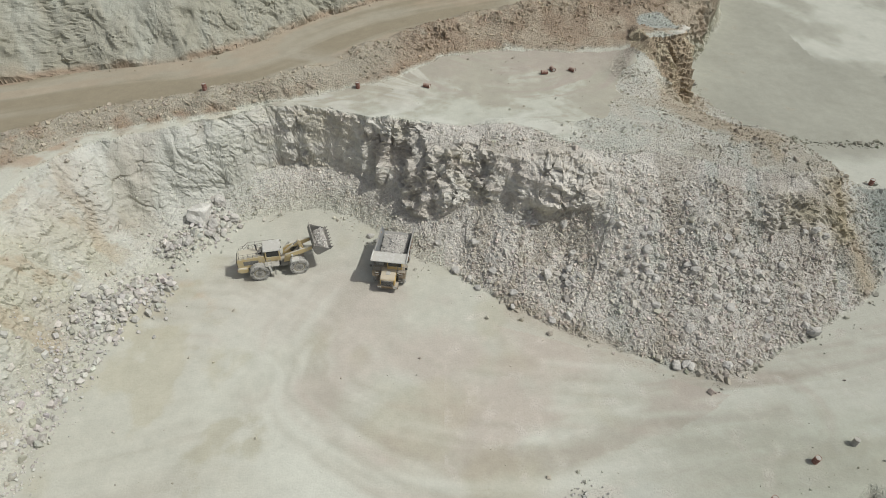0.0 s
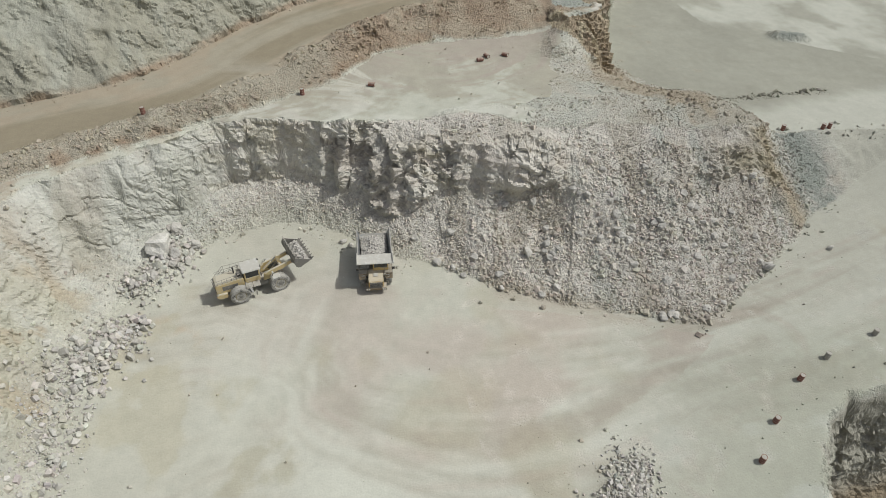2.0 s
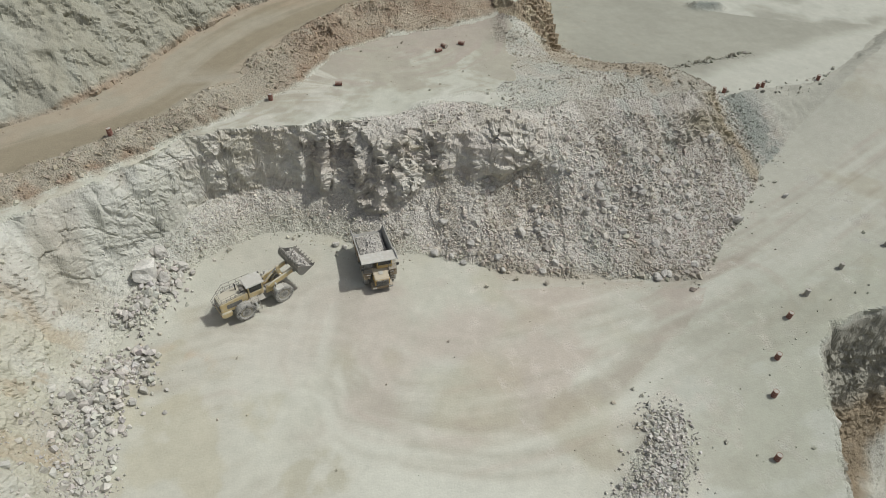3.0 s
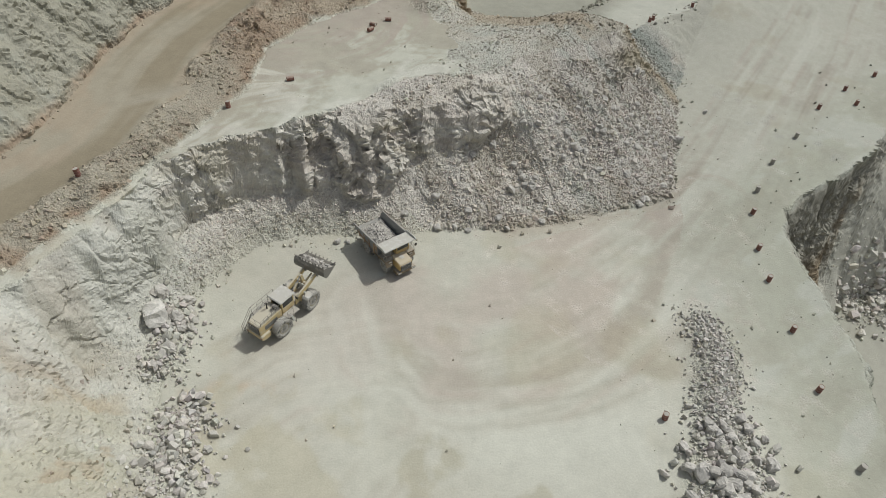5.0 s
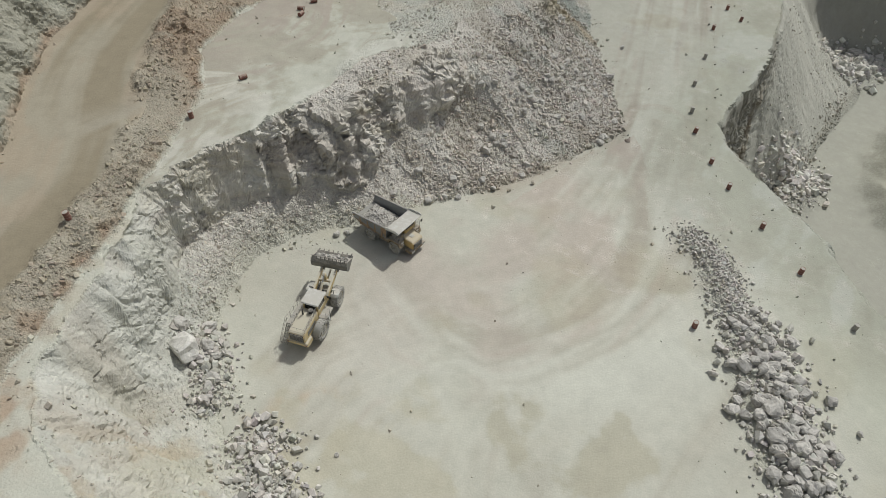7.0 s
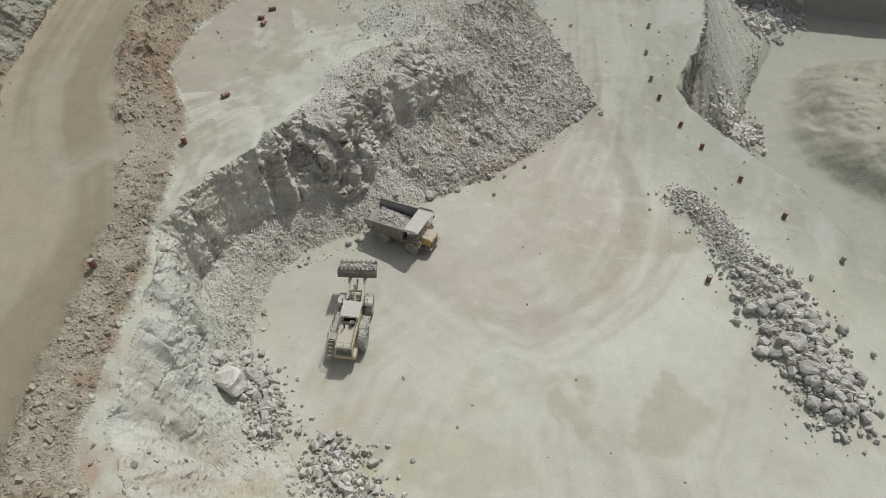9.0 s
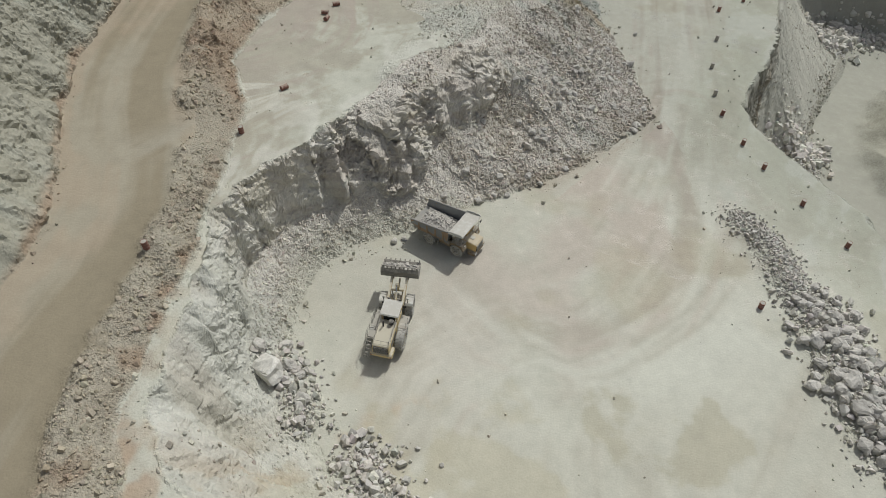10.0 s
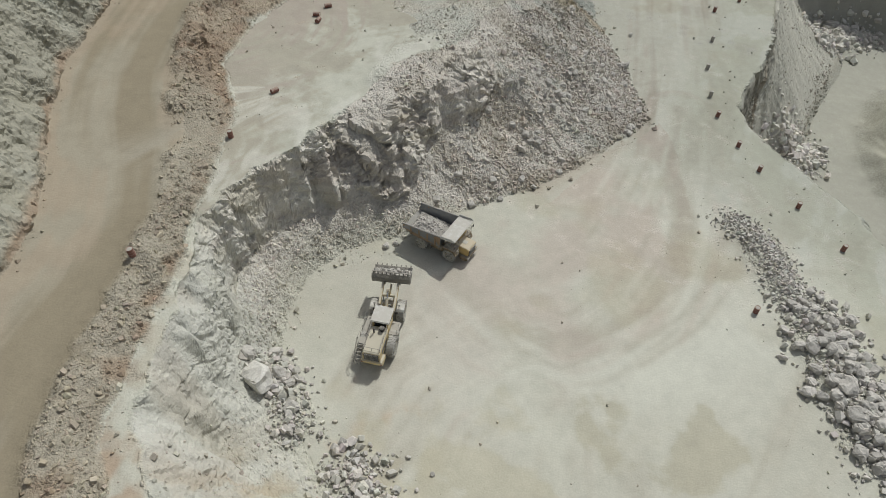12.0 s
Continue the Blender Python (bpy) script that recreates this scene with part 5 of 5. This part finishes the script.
def wheel_loader(m):
    thing = tagged(new("wheel_loader"), "dusty yellow wheel loader with raised bucket on the quarry floor", "wheel loader")
    front = pose(0, 0, 0, 0, 0, 6)
    # rear frame and engine hood
    part("rear_frame", box(-4.0, 0.1, -0.55, 0.55, 0.75, 1.55, 0.06), GREY_STEEL, thing)
    part("rear_axle", rod([(-2.2, -1.1, 1.05), (-2.2, 1.1, 1.05)], 0.26, None, 14), GREY_STEEL, thing)
    part("counterweight", prism([(-4.68, 1.1), (-4.68, 1.5), (-4.5, 1.6), (-3.5, 1.6), (-3.5, 0.95), (-4.3, 0.9)], -1.12, 1.12, 0.06), YELLOW, thing, "dusty pale counterweight bumper")
    hood = part("hood", prism([(-4.6, 1.62), (-4.62, 2.7), (-4.45, 2.85), (-1.75, 3.05), (-1.45, 2.98), (-1.45, 1.5), (-3.6, 1.5)], -0.86, 0.86, 0.07), YELLOW, thing, "dusty yellow engine hood")
    for y in (-0.87, 0.87):
        part("side_vent", box(-3.9, -2.2, min(y, y * 1.01), max(y, y * 1.01), 1.9, 2.5, 0.004), GREY_STEEL, hood)
    louvre(hood, -4.64, -0.74, 0.74, 1.72, 2.66, 6, -1)
    part("exhaust_pipe", rod([(-2.3, 0.35, 2.9), (-2.3, 0.35, 3.75), (-2.38, 0.35, 3.86)], 0.08, None, 12), IRON, thing)
    part("air_cleaner", lathe([(0.2, 2.9), (0.2, 3.3), (0.26, 3.32), (0.26, 3.5), (0.1, 3.56)], 18, None, Matrix.Translation((-1.9, -0.35, 0)) @ pose(0, 0, 0, 90, 0, 0)), IRON, thing)
    # decks, steps and rails
    part("left_deck", box(-3.3, 0.15, 0.9, 1.75, 2.14, 2.22, 0.02), GREY_STEEL, thing)
    part("right_deck", box(-1.5, 0.15, -1.75, -0.85, 2.0, 2.08, 0.02), GREY_STEEL, thing)
    for side in (-1, 1):
        part("rear_fender", prism([(-1.15, 2.1), (-0.9, 2.15), (-0.75, 1.2), (-0.9, 1.1)], side * 0.95, side * 1.78, 0.02), WHITE_PAINT, thing, "dusty pale fender")
        ladder(-0.45, side * 1.35 - 0.25, side * 1.35 + 0.25, 0.5, 2.05, thing, None, 0.1)
        railing([(-4.3, side * 0.78, 2.83), (-1.7, side * 0.78, 3.03)], 0.62, thing, None, 2, 0.55)
        part("tail_lamp", box(-4.74, -4.68, side * 0.98 - 0.1, side * 0.98 + 0.1, 1.3, 1.44, 0.01), RUST, thing)
    railing([(-3.25, 1.72, 2.22), (-0.2, 1.72, 2.22)], 0.95, thing)
    stair = part("stair", prism([(-4.75, 0.62), (-4.6, 0.62), (-3.25, 2.1), (-3.25, 2.24), (-3.38, 2.24)], 1.16, 1.2), GREY_STEEL, thing, "dusty steel stair to the deck")
    part("stringer", prism([(-4.75, 0.62), (-4.6, 0.62), (-3.25, 2.1), (-3.25, 2.24), (-3.38, 2.24)], 1.72, 1.76), GREY_STEEL, stair)
    for k in range(6):
        x = -4.6 + k * 0.24
        part("tread", box(x - 0.02, x + 0.2, 1.2, 1.72, 0.78 + k * 0.262, 0.81 + k * 0.262, 0.005), GREY_STEEL, stair)
    part("stair_rail", rod([(-4.75, 1.76, 0.7), (-4.8, 1.78, 1.5), (-3.3, 1.78, 3.15), (-2.9, 1.74, 3.17)], 0.026, rod([(-4.8, 1.78, 1.1), (-3.3, 1.78, 2.75)], 0.02, None, 6), 6), GREY_STEEL, stair)
    railing([(-4.3, -0.78, 2.83), (-4.3, 0.78, 2.83)], 0.5, thing, None, 1, 0.8)
    railing([(-1.5, -1.72, 2.08), (-0.7, -1.72, 2.08)], 0.95, thing)
    part("rear_step", rod([(-4.6, 1.5, 0.6), (-4.75, 1.5, 1.5), (-4.75, 1.15, 1.5)], 0.03, None, 6), GREY_STEEL, thing)
    # cab
    cab = part("cab", box(-1.35, 0.35, -0.82, 0.82, 1.95, 2.72, 0.05), YELLOW, thing, "yellow operator cab with dark windows")
    for x in (-1.28, 0.28):
        for y in (-0.76, 0.76):
            part("pillar", box(x - 0.07, x + 0.07, y - 0.06, y + 0.06, 2.7, 3.62, 0.015), YELLOW, cab)
    for side in (-1, 1):
        part("window", box(-1.22, 0.22, side * 0.765 - 0.012, side * 0.765 + 0.012, 2.72, 3.6, 0), GLASS, cab, "dark side window")
        part("mirror", box(0.42, 0.5, side * 1.12 - 0.16, side * 1.12 + 0.16, 2.95, 3.3, 0.02), IRON, cab)
        part("mirror_arm", rod([(0.35, side * 0.8, 3.4), (0.46, side * 1.1, 3.3)], 0.02, None, 6), IRON, cab)
    part("windscreen", box(0.28, 0.3, -0.7, 0.7, 2.6, 3.6, 0), GLASS, cab, "dark windscreen")
    part("rear_window", box(-1.36, -1.34, -0.6, 0.6, 2.85, 3.45, 0), GLASS, cab, "dark rear window")
    part("rear_panel", prism([(-1.33, 2.7), (-1.33, 3.62), (-1.27, 3.62), (-1.27, 2.7)], -0.72, 0.72), YELLOW, cab)
    part("roof", box(-1.55, 0.55, -0.95, 0.95, 3.62, 3.82, 0.07), WHITE_PAINT, cab, "dust-whitened cab roof")
    for y in (-0.6, 0.6):
        part("work_lamp", box(0.5, 0.6, y - 0.12, y + 0.12, 3.82, 3.98, 0.02), IRON, cab)
    # front frame, arms and bucket
    f = lambda bm: (bmesh.ops.transform(bm, matrix=front, verts=bm.verts), bm)[1]
    part("front_frame", f(box(0.2, 3.0, -0.55, 0.55, 0.7, 1.7, 0.06)), GREY_STEEL, thing)
    part("hinge", f(rod([(0, 0, 0.7), (0, 0, 1.8)], 0.22, None, 14)), IRON, thing)
    part("front_axle", f(rod([(2.2, -1.1, 1.05), (2.2, 1.1, 1.05)], 0.26, None, 14)), GREY_STEEL, thing)
    for side in (-1, 1):
        y = side * 0.62
        part("tower_plate", f(prism([(0.6, 1.5), (0.8, 2.6), (1.2, 2.75), (1.7, 1.7), (2.2, 1.4)], y - 0.05, y + 0.05, 0.01)), YELLOW, thing)
        part("lift_arm", f(prism([(0.85, 2.55), (1.2, 2.78), (2.7, 3.05), (4.0, 3.28), (4.32, 3.2), (4.34, 2.95), (4.1, 2.85), (2.75, 2.45), (1.1, 2.28)], side * 0.78 - 0.11, side * 0.78 + 0.11, 0.025)), YELLOW, thing, "dusty yellow lift arm")
        cyl = part("lift_cylinder", f(rod([(1.5, side * 0.5, 1.15), (2.2, side * 0.5, 1.95)], 0.12, None, 12)), YELLOW, thing)
        part("piston_rod", f(rod([(2.2, side * 0.5, 1.95), (2.8, side * 0.55, 2.65)], 0.065, None, 10)), CHROME, cyl)
        part("front_fender", f(prism([(1.25, 2.05), (1.45, 2.28), (2.25, 2.3), (2.3, 2.24), (1.5, 2.2), (1.32, 2.0)], side * 1.0, side * 1.78, 0.012)), WHITE_PAINT, thing, "dusty pale front fender")
        part("headlamp_post", f(rod([(1.5, side * 1.25, 2.2), (1.55, side * 1.25, 2.75)], 0.035, None, 6)), IRON, thing)
        part("headlamp", f(box(1.5, 1.68, side * 1.25 - 0.14, side * 1.25 + 0.14, 2.7, 2.92, 0.03)), WHITE_PAINT, thing)
    part("arm_crossbar", f(rod([(2.75, -0.75, 2.75), (2.75, 0.75, 2.75)], 0.16, None, 12)), YELLOW, thing)
    part("bellcrank", f(prism([(2.45, 3.85), (2.62, 3.98), (2.8, 3.85), (2.98, 2.9), (3.25, 2.35), (3.12, 2.22), (2.95, 2.3), (2.65, 2.85)], -0.16, 0.16, 0.02)), YELLOW, thing)
    tilt = part("tilt_cylinder", f(rod([(1.0, 0, 2.55), (1.9, 0, 3.28)], 0.14, None, 12)), YELLOW, thing)
    part("piston_rod", f(rod([(1.9, 0, 3.28), (2.58, 0, 3.84)], 0.075, None, 10)), CHROME, tilt)
    part("bucket_link", f(rod([(3.12, 0, 2.32), (4.35, 0, 2.6)], 0.1, None, 8)), YELLOW, thing)
    # bucket, rolled back about its pin
    roll = front @ Matrix.Translation((4.2, 0, 3.05)) @ pose(0, 0, 0, 0, -22, 0)
    g = lambda bm: (bmesh.ops.transform(bm, matrix=roll, verts=bm.verts), bm)[1]
    half = 1.95
    outer = [(1.75, -0.42), (0.35, -0.45), (0.12, -0.3), (0.0, 0.05), (0.02, 0.45), (0.2, 0.85), (0.5, 1.15)]
    inner = [(0.52, 1.08), (0.27, 0.8), (0.1, 0.43), (0.08, 0.07), (0.18, -0.23), (0.38, -0.37), (1.75, -0.36)]
    bucket = part("bucket", g(prism(outer + inner, -half, half)), GREY_STEEL, thing, "scoured steel rock bucket")
    for side in (-1, 1):
        part("side_plate", g(prism([(1.75, -0.42), (0.35, -0.45), (0.12, -0.3), (0.0, 0.05), (0.02, 0.45), (0.2, 0.85), (0.5, 1.15), (0.75, 0.95), (1.2, 0.3), (1.7, -0.2)], side * half, side * (half + 0.05), 0.008)), GREY_STEEL, bucket)
    part("cutting_edge", g(prism([(1.7, -0.44), (2.0, -0.40), (2.0, -0.37), (1.7, -0.34)], -half - 0.04, half + 0.04)), IRON, bucket)
    for k in range(8):
        y = -half + 0.15 + k * (2 * half - 0.3) / 7
        part("tooth", g(prism([(1.85, -0.46), (2.25, -0.40), (1.85, -0.30)], y - 0.07, y + 0.07, 0.008)), IRON, bucket)
    for k in range(9):
        y = -half + 0.2 + k * (2 * half - 0.4) / 8
        part("spill_bar", g(box(-0.02, 0.05, y - 0.06, y + 0.06, 0.0, 0.45, 0.01, None, Matrix.Translation((0.42, 0, 1.05)) @ pose(0, 0, 0, 0, 32, 0))), GREY_STEEL, bucket)
    part("spill_rail", g(box(0.6, 0.7, -half, half, 1.42, 1.5, 0.015)), GREY_STEEL, bucket)
    for side in (-1, 1):
        part("bucket_ear", g(prism([(-0.15, -0.3), (-0.2, 0.1), (0.1, 0.5), (0.15, -0.3)], side * 0.78 - 0.2, side * 0.78 - 0.13, 0.01)), GREY_STEEL, bucket)
    for side in (-1, 1):
        wheel(thing, -2.2, side * 1.38, 1.14, 0.82, None, 22, side)
        wheel(thing, 2.2, side * 1.38, 1.14, 0.82, front, 22, side)
    thing.matrix_world = m
    return thing, m @ roll


def dump_truck(m):
    thing = tagged(new("dump_truck"), "dusty yellow and grey rigid dump truck parked by the rubble", "dump truck")
    for side in (-1, 1):
        part("frame_rail", prism([(-3.3, 1.0), (-3.3, 1.3), (-0.8, 1.3), (3.0, 1.15), (3.0, 0.75), (-0.8, 0.85)], side * 0.5 - 0.1, side * 0.5 + 0.1, 0.02), CHASSIS, thing)
    part("rear_axle", rod([(-1.9, -1.5, 0.83), (-1.9, 1.5, 0.83)], 0.32, None, 14), GREY_STEEL, thing)
    part("front_axle", rod([(1.75, -1.4, 0.83), (1.75, 1.4, 0.83)], 0.18, None, 12), GREY_STEEL, thing)
    bumper = part("bumper", prism([(2.9, 0.55), (3.75, 0.55), (3.85, 0.7), (3.85, 1.0), (2.9, 1.0)], -1.2, 1.2, 0.04), CHASSIS, thing)
    for side in (-1, 1):
        for y in (0.8, 1.03):
            part("headlamp", box(3.83, 3.9, side * y - 0.1, side * y + 0.1, 0.74, 0.94, 0.02), WHITE_PAINT, bumper, "round dusty headlamp")
    hood = part("hood", prism([(1.9, 1.0), (3.72, 1.0), (3.78, 1.95), (3.6, 2.08), (1.9, 2.2)], -0.85, 0.85, 0.06), TRUCK_YELLOW, thing, "dusty yellow engine hood")
    louvre(hood, 3.79, -0.72, 0.72, 1.05, 1.85, 7, 1)
    part("hood_hatch", box(2.5, 3.1, -0.25, 0.25, 2.14, 2.2, 0.02), WHITE_PAINT, hood)
    part("deck", box(1.05, 2.55, -1.95, 1.95, 1.98, 2.08, 0.02), CHASSIS, thing)
    for side in (-1, 1):
        part("fender", prism([(0.85, 1.5), (1.1, 1.98), (2.5, 1.98), (2.75, 1.4), (2.6, 1.4), (2.4, 1.85), (1.2, 1.85), (1.0, 1.45)], side * 1.2, side * 1.95, 0.015), CHASSIS, thing)
        ladder(2.75, side * 1.35 - 0.22, side * 1.35 + 0.22, 0.6, 2.0, thing, None, -0.15)
        railing([(2.5, side * 1.0, 2.08), (2.5, side * 1.92, 2.08), (1.3, side * 1.92, 2.08)], 0.9, thing)
        part("mirror", box(2.62, 2.68, side * 2.05 - 0.14, side * 2.05 + 0.14, 2.75, 3.15, 0.02), IRON, thing)
        part("mirror_arm", rod([(2.5, side * 1.92, 2.9), (2.65, side * 2.05, 2.95)], 0.02, None, 6), IRON, thing)
    cab = part("cab", box(0.95, 2.15, -0.25, 1.5, 2.08, 2.6, 0.05), TRUCK_YELLOW, thing, "operator cab with dark windows under the canopy")
    for x in (1.02, 2.08):
        for y in (-0.18, 1.43):
            part("pillar", box(x - 0.05, x + 0.05, y - 0.05, y + 0.05, 2.58, 3.3, 0.01), TRUCK_YELLOW, cab)
    part("windscreen", box(2.08, 2.1, -0.12, 1.38, 2.6, 3.28, 0), GLASS, cab, "dark windscreen")
    for y in (-0.19, 1.44):
        part("window", box(1.08, 2.02, y - 0.01, y + 0.01, 2.6, 3.28, 0), GLASS, cab, "dark side window")
    part("roof", box(0.9, 2.2, -0.3, 1.55, 3.28, 3.36, 0.03), TRUCK_YELLOW, cab)
    part("air_cleaner", lathe([(0.28, -0.55), (0.28, 0.4), (0.2, 0.45)], 18, None, Matrix.Translation((1.6, -1.1, 2.42))), GREY_STEEL, thing)
    part("tank", lathe([(0.38, -0.7), (0.4, -0.65), (0.4, 0.65), (0.38, 0.7)], 20, None, Matrix.Translation((0.0, -1.15, 1.0)) @ pose(0, 0, 0, 0, 0, 90)), CHASSIS, thing)
    # tipping body: floor rising to the tail, flared sides, canopy over the cab
    body = part("body_floor", prism([(0.45, 1.55), (0.35, 1.68), (-3.0, 1.62), (-4.35, 2.2), (-4.35, 2.1), (-3.0, 1.45), (0.4, 1.45)], -1.68, 1.68, 0.01), BED_STEEL, thing, "scoured grey steel floor of the body")
    part("front_wall", prism([(0.38, 1.5), (0.75, 3.45), (0.83, 3.45), (0.48, 1.5)], -1.75, 1.75, 0.01), BED_STEEL, body)
    for side in (-1, 1):
        bm = bmesh.new()
        ring_in = [(0.55, 1.66, 1.6), (0.8, 1.9, 3.45), (-4.25, 1.9, 3.0), (-4.4, 1.68, 2.15), (-3.0, 1.64, 1.55)]
        ring_out = [(0.55, 1.74, 1.55), (0.8, 1.99, 3.45), (-4.28, 1.99, 3.0), (-4.42, 1.76, 2.1), (-3.0, 1.72, 1.48)]
        a, b = ([bm.verts.new((x, y * side, z)) for x, y, z in r] for r in (ring_in, ring_out))
        bm.faces.new(a)
        bm.faces.new(b[::-1])
        for k in range(5):
            bm.faces.new((a[k], b[k], b[k - 1], a[k - 1]))
        wall = part("side_wall", bm, BED_STEEL, body, "scoured grey side wall of the body")
        skin = bmesh.new()
        skin.faces.new([skin.verts.new((x, (y + 0.012) * side, z)) for x, y, z in ((0.5, 1.735, 1.6), (0.76, 1.985, 3.38), (-4.2, 1.985, 2.94), (-4.36, 1.77, 2.2), (-3.0, 1.725, 1.55))])
        part("outer_skin", skin, TAN_STEEL, wall, "rust-tan outer skin of the body")
        rail = bmesh.new()
        rod([(0.8, side * 1.96, 3.45), (-4.27, side * 1.96, 3.0)], 0.09, rail, 8)
        part("top_rail", rail, BED_STEEL, wall)
        for x in (-3.2, -2.1, -1.0, 0.0):
            part("rib", prism([(x - 0.09, 1.75), (x - 0.09, 3.0), (x + 0.09, 3.0), (x + 0.09, 1.75)], side * 1.84, side * 1.96, 0.01), TAN_STEEL, wall)
    canopy = part("canopy", prism([(0.72, 3.44), (0.85, 3.56), (2.45, 3.74), (2.62, 3.70), (2.62, 3.62), (2.45, 3.64), (0.9, 3.46)], -2.02, 2.02, 0.012), WHITE_PAINT, body, "dust-whitened canopy plate over the cab")
    for side in (-1, 1):
        part("canopy_edge", prism([(0.7, 3.4), (0.8, 3.78), (2.3, 3.96), (2.64, 3.78), (2.6, 3.6), (1.6, 3.5)], side * 2.0, side * 2.09, 0.015), WHITE_PAINT, canopy)
    part("hoist", rod([(-0.2, 0.75, 0.9), (-0.5, 0.75, 1.5)], 0.14, None, 12), GREY_STEEL, thing)
    part("mud_flap", box(-0.75, -0.7, -1.75, -0.9, 0.5, 1.45, 0.01), RUBBER, thing)
    for side in (-1, 1):
        wheel(thing, 1.75, side * 1.6, 0.83, 0.52, None, 26, side)
        wheel(thing, -1.9, side * 1.62, 0.83, 0.5, None, 26, side)
        wheel(thing, -1.9, side * 1.05, 0.83, 0.5, None, 26, side)
    thing.matrix_world = m
    return thing


loader, bucket_at = wheel_loader(pose(-17.75, 55.35, float(height(-17.75, 55.35)), 0, 0, 13))
truck_at = pose(-4.15, 55.2, float(height(-4.15, 55.2)), 0, 0, -96)
truck = dump_truck(truck_at)


def load(name, label, m, x0, x1, half, floor_z, top, low, high, count, seed):
    """A heap of stones lying in a body or bucket: a rough mound with stones on it."""
    rng = np.random.default_rng(seed)

    def heap(x, y):
        u, v = (x - x0) / (x1 - x0) * 2 - 1, y / half
        return floor_z(x) + top * np.clip(1 - u ** 4, 0, 1) * np.clip(1 - 0.75 * v ** 2, 0, 1) * (0.8 + 0.35 * fractal(x + seed, y, 1.1, 3, seed))

    gx, gy = (a.ravel() for a in np.meshgrid(np.linspace(x0, x1, 30), np.linspace(-half, half, 24)))
    corner = (np.arange(23)[:, None] * 30 + np.arange(29)).ravel()
    bed_f = np.concatenate([np.stack([corner, corner + 1, corner + 31], -1), np.stack([corner, corner + 31, corner + 30], -1)])
    x, y = rng.uniform(x0, x1, count), rng.uniform(-half, half, count)
    place = lambda px, py, pz: np.stack([px, py, pz], -1) @ np.array(m.to_3x3()).T + np.array(m.translation)
    s = np.minimum(low * rng.uniform(1e-3, 1, count) ** -0.5, high)
    rubble(name, place(x, y, heap(x, y)), s, np.tile(C(.46, .44, .395), (count, 1)) * rng.uniform(0.88, 1.1, (count, 1)), label, STONE, seed, (place(gx, gy, heap(gx, gy)), bed_f))


load("truck_load", "grey broken rock loaded in the truck body", truck_at, -3.7, 0.3, 1.55, lambda x: 2.0 + np.where(x < -3, (-3 - x) * 0.45, 0), 0.72, 0.06, 0.4, 1500, 61)
load("bucket_load", "grey broken rock lying in the loader bucket", bucket_at, 0.3, 1.6, 1.8, lambda x: np.full(np.shape(x), -0.3), 0.75, 0.10, 0.45, 420, 62)


# ---- drums ----
def oil_drum(mat, label):
    thing = tagged(new("oil_drum"), label, "oil drum", "oil drums of the quarry")
    turn = pose(0, 0, 0, 90, 0, 0)
    shell = [(0.285, 0.0), (0.295, 0.01), (0.295, 0.03), (0.285, 0.04), (0.285, 0.27), (0.30, 0.285), (0.30, 0.305), (0.285, 0.32), (0.285, 0.56), (0.30, 0.575), (0.30, 0.595), (0.285, 0.61),
             (0.285, 0.85), (0.297, 0.86), (0.297, 0.89), (0.27, 0.89), (0.27, 0.86)]
    part("shell", lathe([(r, -z) for r, z in shell], 20, None, pose(0, 0, 0, -90, 0, 0)), mat, thing, smooth=False)
    top = lathe([(0.27, -0.845), (0.2, -0.87), (0.02, -0.885)], 14, None, pose(0, 0, 0, -90, 0, 0))
    part("fill", top, DUST_FILL, thing, "pale dust and stones filling the drum")
    return thing


DUST_FILL = worn("drum_fill", (0.46, 0.44, 0.38), (0.38, 0.36, 0.31), 0.9, 0, 0.5, 6.0)
rusty = oil_drum(RUST, "rusty red oil drum standing at the road edge")
pale = oil_drum(PALE_DRUM, "faded pale oil drum standing at the road edge")
spots = [(2.15, 21.0, 0), (12.0, 6.0, 1), (17.5, 12.5, 0), (23.2, 18.0, 0), (28.0, 23.5, 0), (31.6, 26.9, 0), (36.9, 30.7, 0), (41.4, 32.5, 1), (49.0, 34.3, 1), (57.9, 35.1, 1),
         (68.4, 36.5, 0), (77.8, 36.3, 0), (86.5, 35.0, 0), (94.2, 34.1, 0), (74.5, 33.1, 0), (-28.6, 73.2, 0), (-9.9, 78.0, 0), (57.8, 67.6, 0), (64.3, 67.1, 0), (65.5, 67.2, 0), (76.6, 66.1, 0)]
for n, (x, y, light) in enumerate(spots):
    m = pose(x, y, float(height(x, y)) - 0.02, (n * 13) % 7 - 3, (n * 29) % 7 - 3, n * 40)
    copy_thing(pale if light else rusty, m)
for n, (x, y, turn) in enumerate(((-1.1, 79.1, 70), (17.0, 85.2, 20), (15.4, 83.6, 100), (19.6, 85.0, 50))):
    ob = copy_thing(rusty, pose(x, y, float(height(x, y)) + 0.28, 90, 0, turn))
    tagged(ob, "rusty red oil drum lying on its side")
for first in (rusty, pale):
    for ob in (*first.children_recursive, first):
        bpy.data.objects.remove(ob)
